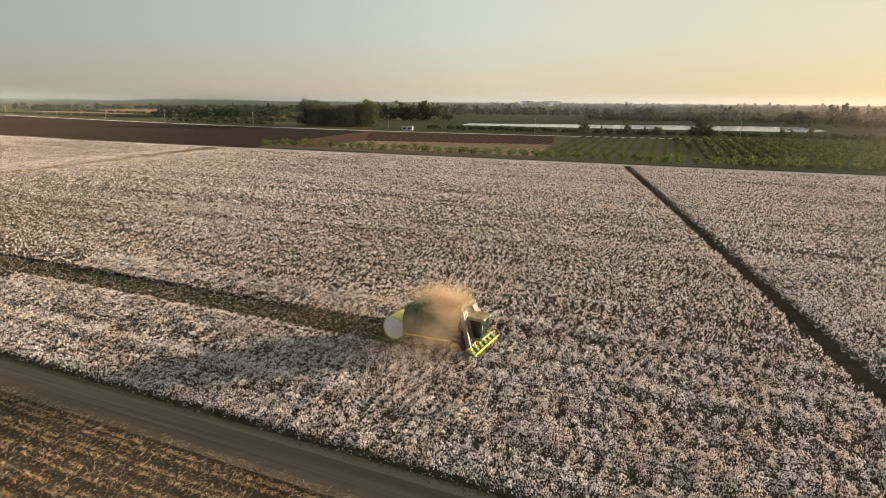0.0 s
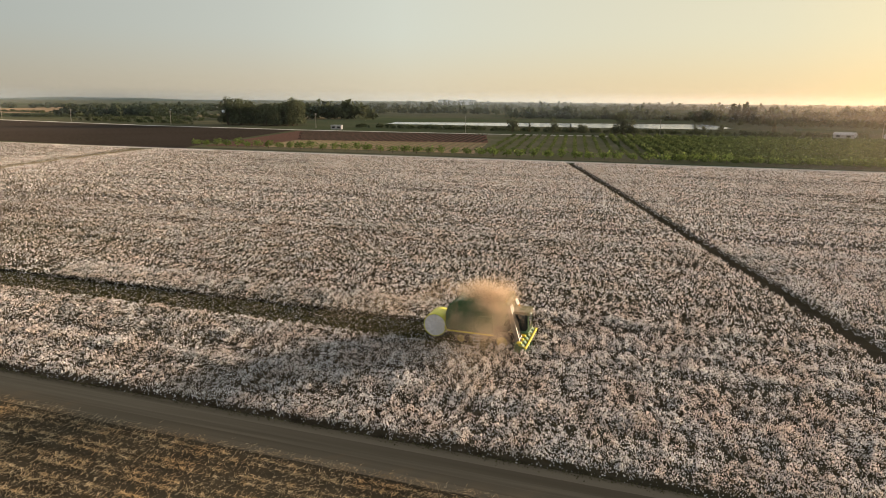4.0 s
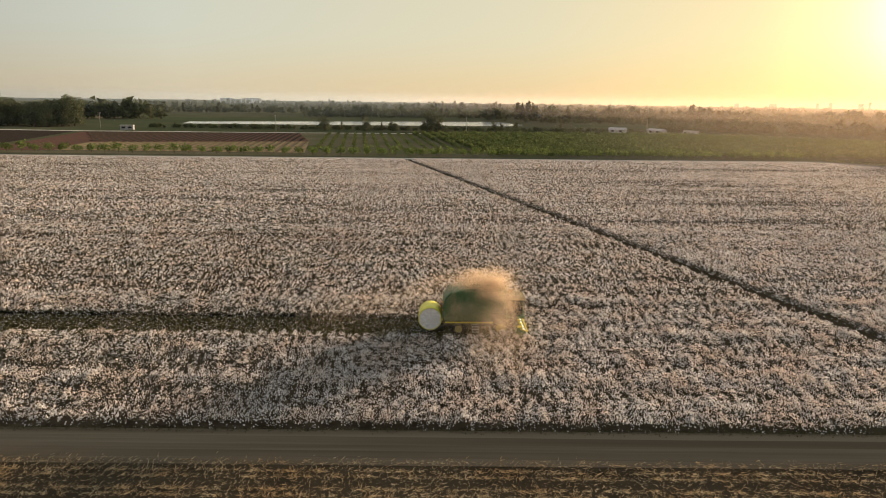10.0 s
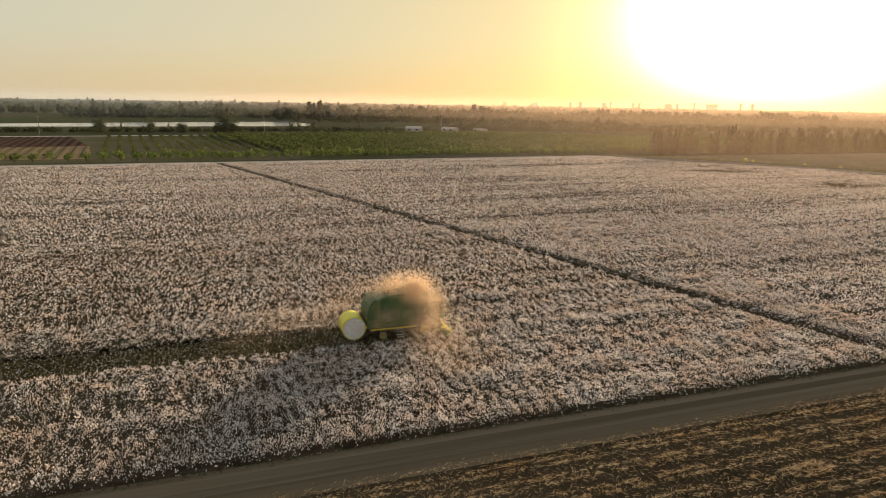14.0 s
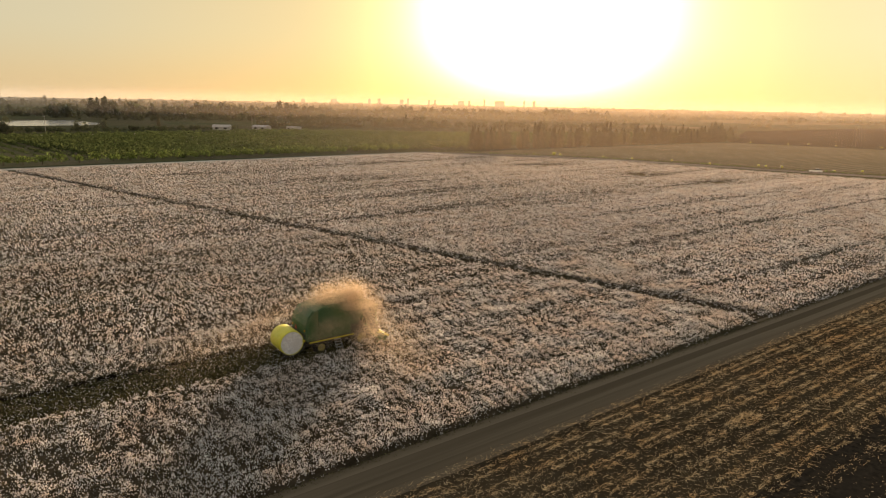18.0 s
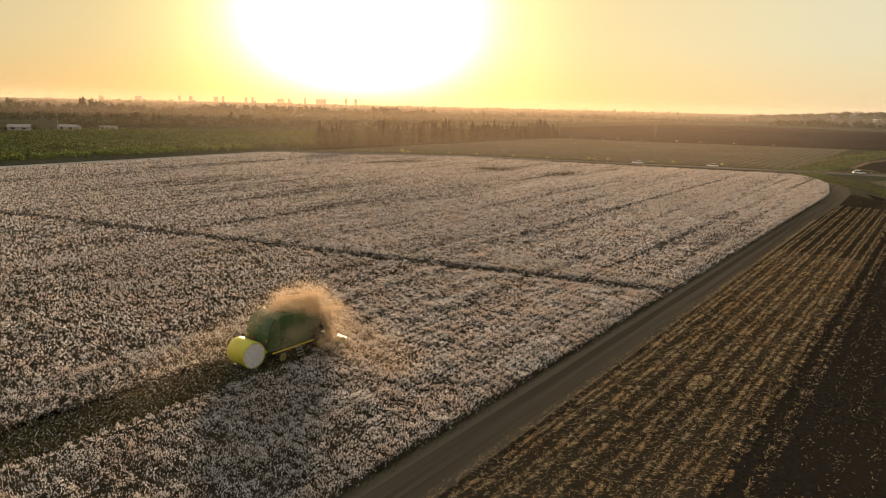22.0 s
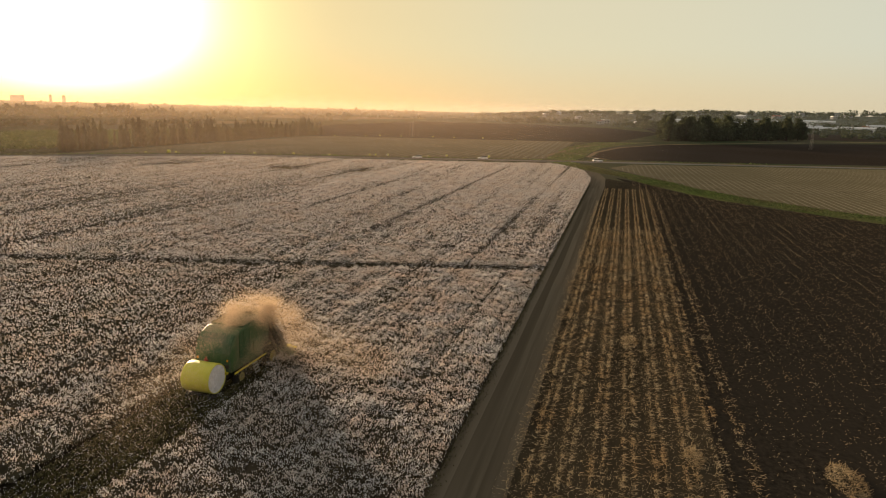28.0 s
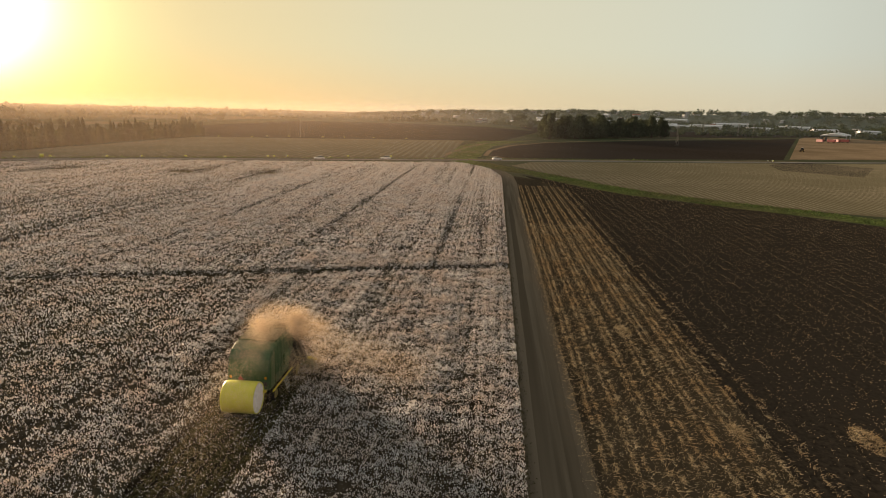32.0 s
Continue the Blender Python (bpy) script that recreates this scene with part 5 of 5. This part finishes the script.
c = car("white hatchback car parked on the farm road", M_CARWHITE)
c.matrix_basis = pose(206.5, 111, 0.05, 0, 0, 112)
copy_thing(c, pose(219, 84, 0.05, 0, 0, 112))
copy_thing(c, pose(236, 34, 0.05, 0, 0, -68))


# a tractor on the tan field
root = thing("tractor", pose(420, -186, 0.02, 0, 0, 140), "small dark tractor standing at the field's edge", "tractor")
part("hood", box(0.2, 2.3, -0.5, 0.5, 0.9, 1.7, 0.08), M_DARKSTEEL, root)
part("cab", box(-1.3, 0.3, -0.75, 0.75, 1.0, 2.7, 0.1), M_GLASS, root)
part("cab_roof", box(-1.4, 0.4, -0.85, 0.85, 2.7, 2.85, 0.05), M_WHITE, root)
for s in (-1, 1):
    wheel(root, -0.9, s * 0.95, 0.85, 0.45, s, M_YELLOW)
    wheel(root, 1.7, s * 0.8, 0.5, 0.3, s, M_YELLOW)

# ---------------------------------------------------------------- the cotton harvester
HX, HY = -30.9, 52.35
harv = thing("cotton_harvester", pose(HX, HY, 0.04), "dusty green cotton picker with yellow rails working in the rows", "harvester")
W = 1.6
# module chamber: high box with a rounded rear top
prof = [(2.5, 1.55), (7.0, 1.55), (7.0, 4.55), (4.1, 4.62), (3.3, 4.35), (2.75, 3.75), (2.5, 3.0)]
part("module_chamber", prism(prof, -W + 0.06, W - 0.06, 0.05), M_GREEN, harv)
for s in (-1, 1):
    y0, y1 = (W - 0.07, W) if s > 0 else (-W, -W + 0.07)
    part("rear_panel", prism([(2.58, 1.65), (3.55, 1.65), (3.55, 4.38), (3.3, 4.28), (2.8, 3.7), (2.58, 3.0)], y0, y1, 0.02), M_GREEN, harv)
    part("middle_panel", prism([(3.62, 2.35), (5.0, 2.35), (5.0, 4.5), (4.1, 4.54), (3.62, 4.42)], y0, y1, 0.02), M_DKGREEN, harv)
    part("lower_panel", box(3.62, 5.0, y0, y1, 1.65, 2.28, 0.02), M_GREEN, harv)
    part("front_panel", box(5.08, 6.9, y0, y1, 3.35, 4.5, 0.03), M_GREEN, harv)
    part("tank", box(5.6, 6.95, s * (W - 0.05) - 0.1, s * (W - 0.05) + 0.1, 2.25, 3.2, 0.09), M_GREEN, harv, "rounded green fuel tank")
    part("panel_rib", box(5.0, 5.08, y0 - 0.02, y1 + 0.02, 1.65, 4.5), M_DKGREEN, harv)
    part("panel_rib", box(4.2, 4.28, y0 - 0.02, y1 + 0.02, 2.4, 4.45), M_DKGREEN, harv)
    part("side_rail", box(2.6, 8.7, s * (W + 0.14) - 0.05, s * (W + 0.14) + 0.05, 1.42, 1.54, 0.015), M_YELLOW, harv, "long yellow side rail")
    for x in (2.9, 4.6, 6.6, 8.4):
        part("rail_bracket", box(x, x + 0.08, s * (W + 0.02) - 0.1, s * (W + 0.02) + 0.1, 1.36, 1.6), M_DARKSTEEL, harv)
    # louvres under the tank
    for i in range(5):
        part("louvre", box(5.15 + 0.33 * i, 5.4 + 0.33 * i, s * (W - 0.15) - 0.04, s * (W - 0.15) + 0.04, 1.7, 2.15, 0.01), M_DARKSTEEL, harv)
part("accumulator", prism([(7.0, 2.4), (8.0, 2.4), (8.45, 4.4), (8.3, 4.7), (4.6, 4.75), (4.4, 4.6), (7.0, 4.55)], -W + 0.1, W - 0.1, 0.04), M_DKGREEN, harv)
part("dusty_top", box(4.4, 8.3, -W + 0.16, W - 0.16, 4.74, 4.80, 0.02), M_DUSTED, harv, "top panel covered in dust and lint")
# yellow grille over the accumulator's front
for i in range(9):
    y = -W + 0.15 + i * (2 * W - 0.3) / 8
    part("grille_bar", bar((6.9, y, 4.98), (8.35, y, 4.95), 0.04, sides=6), M_DUSTED, harv)
    part("grille_bar", bar((8.35, y, 4.95), (8.62, y, 4.05), 0.035, sides=6), M_DUSTED, harv)
for x, z in ((6.9, 4.98), (7.6, 4.98), (8.35, 4.97), (8.5, 4.5), (8.62, 4.05)):
    part("grille_rail", bar((x, -W + 0.1, z), (x, W - 0.1, z), 0.05, sides=6), M_DUSTED, harv)
for x in (7.0, 8.2):
    for s in (-1, 1):
        part("grille_post", bar((x, s * (W - 0.2), 4.7), (x, s * (W - 0.2), 5.0), 0.04, sides=6), M_YELLOW, harv)
# rear gate
part("rear_gate", prism([(2.36, 1.7), (2.5, 1.7), (2.5, 3.05), (2.74, 3.75), (3.25, 4.32), (3.15, 4.42), (2.62, 3.85), (2.36, 3.1)], -W + 0.1, W - 0.1, 0.02), M_DKGREEN, harv, "dark green curved rear gate")
part("rear_bumper", box(2.18, 2.38, -W + 0.25, W - 0.25, 1.5, 1.68, 0.03), M_YELLOW, harv, "yellow rear crossbar")
part("dust_ledge", box(2.3, 2.5, -W + 0.2, W - 0.2, 1.95, 2.25, 0.03), M_DARKSTEEL, harv)
part("slow_sign", prism([(-0.22, 0), (0.22, 0), (0, 0.38)], -0.02, 0.02), M_RED, harv, "red warning triangle").matrix_basis = pose(2.30, 0.55, 2.35, 0, 0, 90)
for s in (-1, 1):
    part("rear_lamp", box(2.28, 2.36, s * 1.3 - 0.07, s * 1.3 + 0.07, 2.5, 2.68, 0.02), M_AMBER, harv)
    part("handler_arm", prism([(2.5, 0.75), (2.5, 1.05), (1.3, 0.42), (0.25, 0.42), (0.25, 0.26), (1.35, 0.26)], s * 0.95 - 0.09, s * 0.95 + 0.09, 0.02), M_DARKSTEEL, harv)
part("handler_roller", bar((0.6, -1.2, 0.36), (0.6, 1.2, 0.36), 0.09, sides=10), M_DARKSTEEL, harv)
part("handler_roller", bar((1.8, -1.2, 0.5), (1.8, 1.2, 0.5), 0.09, sides=10), M_DARKSTEEL, harv)
# chassis, engine bay and wheels
part("chassis", box(2.5, 9.4, -0.75, 0.75, 0.75, 1.5, 0.05), M_DARKSTEEL, harv)
part("engine_bay", box(4.6, 8.0, -W + 0.2, W - 0.2, 1.3, 1.62, 0.04), M_DARKSTEEL, harv)
part("underfloor", box(7.0, 8.4, -W + 0.2, W - 0.2, 1.2, 2.45, 0.05), M_DARKSTEEL, harv)
for s in (-1, 1):
    wheel(harv, 3.9, s * 1.25, 0.72, 0.5, s, M_HUB, "rear_wheel")
    wheel(harv, 8.0, s * 1.05, 0.98, 0.5, s, M_HUB, "front_wheel")
    wheel(harv, 8.0, s * 1.65, 0.98, 0.5, s, M_HUB, "front_wheel")
# ladder on the near side
for x in (5.15, 5.75):
    part("ladder_rail", bar((x, -W - 0.1, 1.5), (x + 0.1, -W - 0.35, 0.5), 0.03, sides=6), M_STEEL, harv)
for i in range(4):
    part("ladder_step", box(5.15 + 0.02 * i, 5.8 + 0.02 * i, -W - 0.2 - 0.06 * i, -W - 0.05 - 0.06 * i, 1.3 - 0.25 * i, 1.34 - 0.25 * i), M_STEEL, harv)
# cab
cab = part("cab", prism([(8.6, 1.9), (10.0, 1.9), (10.25, 2.5), (10.1, 3.55), (8.6, 3.6)], -0.85, 0.85, 0.04), M_GLASS, harv, "dark glazed operator's cab")
part("cab_roof", prism([(8.4, 3.58), (10.3, 3.52), (10.4, 3.68), (10.2, 3.82), (8.5, 3.86)], -1.0, 1.0, 0.04), M_DUSTED, cab, "dusty cab roof")
for x, z in ((8.62, 3.58), (10.2, 2.5)):
    for s in (-1, 1):
        part("cab_pillar", bar((x, s * 0.86, 1.9), (x - 0.05, s * 0.86, 3.6), 0.055, sides=6), M_GREEN, cab)
part("cab_floor", box(8.5, 10.3, -1.1, 1.1, 1.72, 1.92, 0.03), M_GREEN, cab)
for s in (-1, 1):
    part("mirror_arm", bar((10.1, s * 0.9, 3.4), (10.5, s * 1.5, 3.3), 0.025, sides=5), M_DARKSTEEL, cab)
    part("mirror", box(10.45, 10.52, s * 1.5 - 0.14, s * 1.5 + 0.14, 2.9, 3.35, 0.02), M_DARKSTEEL, cab)
    part("work_light", box(10.3, 10.42, s * 0.7 - 0.12, s * 0.7 + 0.12, 3.6, 3.74, 0.02), M_WHITE, cab)
part("beacon", bar((9.0, 0.6, 3.85), (9.0, 0.6, 4.05), 0.07, 0.06, 8), M_AMBER, cab)
# suction ducts from the heads up to the accumulator
for i, y in enumerate((-1.45, -1.12, -0.79, 0.79, 1.12, 1.45)):
    yy = y * 1.55
    bm = bmesh.new()
    a, b = Vector((9.65, yy, 1.0)), Vector((8.42, y * 0.98, 4.35))
    vs = []
    for c0, hx in ((a, 0.20), (b, 0.17)):
        for dx, dy in ((-1, -1), (1, -1), (1, 1), (-1, 1)):
            vs.append(bm.verts.new((c0.x + dx * hx, c0.y + dy * 0.125, c0.z + dx * 0.06)))
    for f in ((0, 1, 5, 4), (1, 2, 6, 5), (2, 3, 7, 6), (3, 0, 4, 7), (3, 2, 1, 0), (4, 5, 6, 7)):
        bm.faces.new([vs[k] for k in f])
    bmesh.ops.recalc_face_normals(bm, faces=bm.faces)
    duct = part("duct", bm, M_DARKSTEEL if i % 2 else M_DUCT, harv, "dusty sheet metal lint duct")
    part("duct_collar", bar(a.lerp(b, 0.45) - Vector((0.06, 0, -0.16)) * 0.3, a.lerp(b, 0.45) + Vector((-0.06, 0, 0.16)) * 0.3, 0.2, sides=8), M_DARKSTEEL, duct)
# picking heads
for i in range(6):
    y = -2.4 + 0.96 * i
    unit = part("picking_unit", prism([(9.2, 0.25), (10.3, 0.18), (10.35, 0.9), (10.0, 1.25), (9.3, 1.3)], y - 0.27, y + 0.27, 0.05), M_GREEN, harv, "green picking unit")
    part("divider", prism([(10.2, 0.12), (10.95, 0.1), (10.7, 0.32), (10.25, 0.75)], y - 0.40, y - 0.24, 0.02), M_GREEN, unit)
    part("divider", prism([(10.2, 0.12), (10.95, 0.1), (10.7, 0.32), (10.25, 0.75)], y + 0.24, y + 0.40, 0.02), M_GREEN, unit)
    part("cap", box(9.5, 9.95, y - 0.2, y + 0.2, 1.28, 1.42, 0.04), M_YELLOW, unit)
part("toolbar", box(10.32, 10.46, -2.85, 2.85, 0.95, 1.09, 0.02), M_YELLOW, harv, "yellow crop guard bar")
part("toolbar", box(9.05, 9.25, -2.8, 2.8, 0.7, 0.9, 0.02), M_DARKSTEEL, harv)
for y in (-2.7, -0.9, 0.9, 2.7):
    part("guard_arm", bar((9.7, y, 1.25), (10.4, y, 1.02), 0.04, sides=6), M_YELLOW, harv)
# the finished bale carried behind
carried = module("cotton_module", "fresh round cotton bale in yellow wrap on the harvester's handler")
carried.matrix_basis = pose(HX + 1.15, HY, 0.04 + 0.46)


# dust and lint blown from the machine: fine loose specks in the air
def dust_cloud():
    rng = np.random.default_rng(77)
    blobs = []
    for k in range(22):          # the thick puff above and round the machine's top
        a = rng.uniform(0, 2 * np.pi)
        blobs.append((HX + 6.3 + 2.6 * math.cos(a) * rng.uniform(0.2, 1), HY - 1.0 + 1.5 * math.sin(a), 5.1 + 0.35 * rng.uniform(-1.5, 3.0), rng.uniform(0.7, 1.2), 8000))
    for k in range(16):          # and down the side that faces the camera, placed to veil the body
        blobs.append((HX + 2.8 + 6.0 * rng.uniform(), HY - 2.6 - 1.6 * rng.uniform(), rng.uniform(1.8, 5.6), rng.uniform(0.7, 1.1), 4800))
    for k in range(30):          # trailing back over the bale and settling on the picked rows
        u = (k / 29) ** 0.8
        blobs.append((HX + 5.0 - 15 * u, HY - 0.6 + rng.normal(0, 0.5 + 1.2 * u), 5.6 - 3.9 * u + rng.normal(0, 0.35), 0.7 + 1.5 * u, 2400 * (1 - 0.72 * u)))
    for k in range(34):          # drifting off over the standing cotton
        u = k / 33
        blobs.append((HX + 8.0 - 1.5 * u + rng.normal(0, 0.6 + 1.2 * u), HY - 1.4 - 11 * u, 4.6 - 3.0 * u + rng.normal(0, 0.5), 0.8 + 1.6 * u, 3300 * (1 - 0.55 * u)))
    for k in range(12):          # low behind the bale
        blobs.append((HX - 1 - 2.6 * k, HY + rng.normal(0, 1.8), 1.2 + rng.normal(0, 0.3), 1.5, 300))
    ps = []
    for x, y, z, r, n in blobs:
        d = rng.normal(size=(int(n), 3)) * np.array([r * 0.6, r * 0.55, r * 0.42])
        ps.append(np.array([x, y, z]) + d)
    p = np.concatenate(ps)
    p[:, 2] = np.maximum(p[:, 2], 0.3)
    s = 0.0125 * rng.uniform(0.5, 1.5, len(p))
    tagged(new("dust_plume", np_mesh("dust_plume", *flakes(p, s, rng), M_DUST)), "tan dust and lint blowing from the harvester", "dust", kind="stuff")


M_DUST = mat("airborne_dust", (0.58, 0.44, 0.29), (0.70, 0.55, 0.39), 0.6, bump=0, through_light=0.5)
dust_cloud()


# ---------------------------------------------------------------- ring sheets standing in for evening haze
def haze_material(name, strength, top, sunward):
    """A see-through sheet standing in for haze: lets most light through, scatters some, thinner with height and thicker
    sunward to imitate the sun's glare.
    """
    m = bpy.data.materials.new(name)
    m.use_nodes = True
    n, l = m.node_tree.nodes, m.node_tree.links
    n.remove(n["Principled BSDF"])
    tc = n.new("ShaderNodeTexCoord")
    sp = n.new("ShaderNodeSeparateXYZ")
    l.new(tc.outputs["Object"], sp.inputs[0])

    def step(value, a, b, c, d):
        mr = n.new("ShaderNodeMapRange")
        mr.interpolation_type = "SMOOTHSTEP"
        for key, v in (("From Min", a), ("From Max", b), ("To Min", c), ("To Max", d)):
            mr.inputs[key].default_value = v
        l.new(value, mr.inputs["Value"])
        return mr.outputs[0]

    def times(a, b):
        mu = n.new("ShaderNodeMath")
        mu.operation = "MULTIPLY"
        l.new(a, mu.inputs[0])
        l.new(b, mu.inputs[1])
        return mu.outputs[0]

    flat = n.new("ShaderNodeCombineXYZ")
    l.new(sp.outputs["X"], flat.inputs[0])
    l.new(sp.outputs["Y"], flat.inputs[1])
    unit = n.new("ShaderNodeVectorMath")
    unit.operation = "NORMALIZE"
    l.new(flat.outputs[0], unit.inputs[0])
    toward = n.new("ShaderNodeVectorMath")
    toward.operation = "DOT_PRODUCT"
    toward.inputs[1].default_value = (math.cos(radians(SUN_AZ)), math.sin(radians(SUN_AZ)), 0)
    l.new(unit.outputs[0], toward.inputs[0])
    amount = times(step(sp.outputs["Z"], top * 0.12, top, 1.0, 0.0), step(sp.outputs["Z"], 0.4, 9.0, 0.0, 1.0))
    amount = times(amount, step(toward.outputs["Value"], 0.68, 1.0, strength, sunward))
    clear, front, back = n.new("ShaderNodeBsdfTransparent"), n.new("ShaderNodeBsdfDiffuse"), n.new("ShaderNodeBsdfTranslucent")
    tint = n.new("ShaderNodeMixRGB")          # grey-blue, with a golden tint on the sun's side to imitate its glow
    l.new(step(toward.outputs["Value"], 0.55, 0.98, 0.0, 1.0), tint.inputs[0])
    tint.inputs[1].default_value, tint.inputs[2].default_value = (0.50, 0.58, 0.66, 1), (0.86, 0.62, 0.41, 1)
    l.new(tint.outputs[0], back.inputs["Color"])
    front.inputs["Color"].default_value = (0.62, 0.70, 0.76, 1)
    both, mix = n.new("ShaderNodeMixShader"), n.new("ShaderNodeMixShader")
    both.inputs[0].default_value = 0.42
    l.new(front.outputs[0], both.inputs[1])
    l.new(back.outputs[0], both.inputs[2])
    l.new(amount, mix.inputs[0])
    l.new(clear.outputs[0], mix.inputs[1])
    l.new(both.outputs[0], mix.inputs[2])
    l.new(mix.outputs[0], n["Material Output"].inputs[0])
    return m


# an added ring of sheet round the plain, not a real body of air
def haze_shell(radius, strength, top, sunward):
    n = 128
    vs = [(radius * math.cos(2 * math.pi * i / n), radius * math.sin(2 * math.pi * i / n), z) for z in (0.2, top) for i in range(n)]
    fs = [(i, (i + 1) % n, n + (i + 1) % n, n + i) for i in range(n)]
    me = np_mesh("haze_shell", vs, fs, haze_material("haze_glow_sheet", strength, top, sunward))
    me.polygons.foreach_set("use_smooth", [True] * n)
    tagged(new("haze_shell", me), "see-through ring sheet added to imitate evening haze and sun glare", "haze", kind="stuff")


# the two nearest only lay the sun's glare over cotton and orchard
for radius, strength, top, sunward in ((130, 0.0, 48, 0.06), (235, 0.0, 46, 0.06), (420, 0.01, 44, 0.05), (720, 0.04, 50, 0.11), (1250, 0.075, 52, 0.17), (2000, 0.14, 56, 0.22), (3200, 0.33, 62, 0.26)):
    haze_shell(radius, strength, top, sunward)
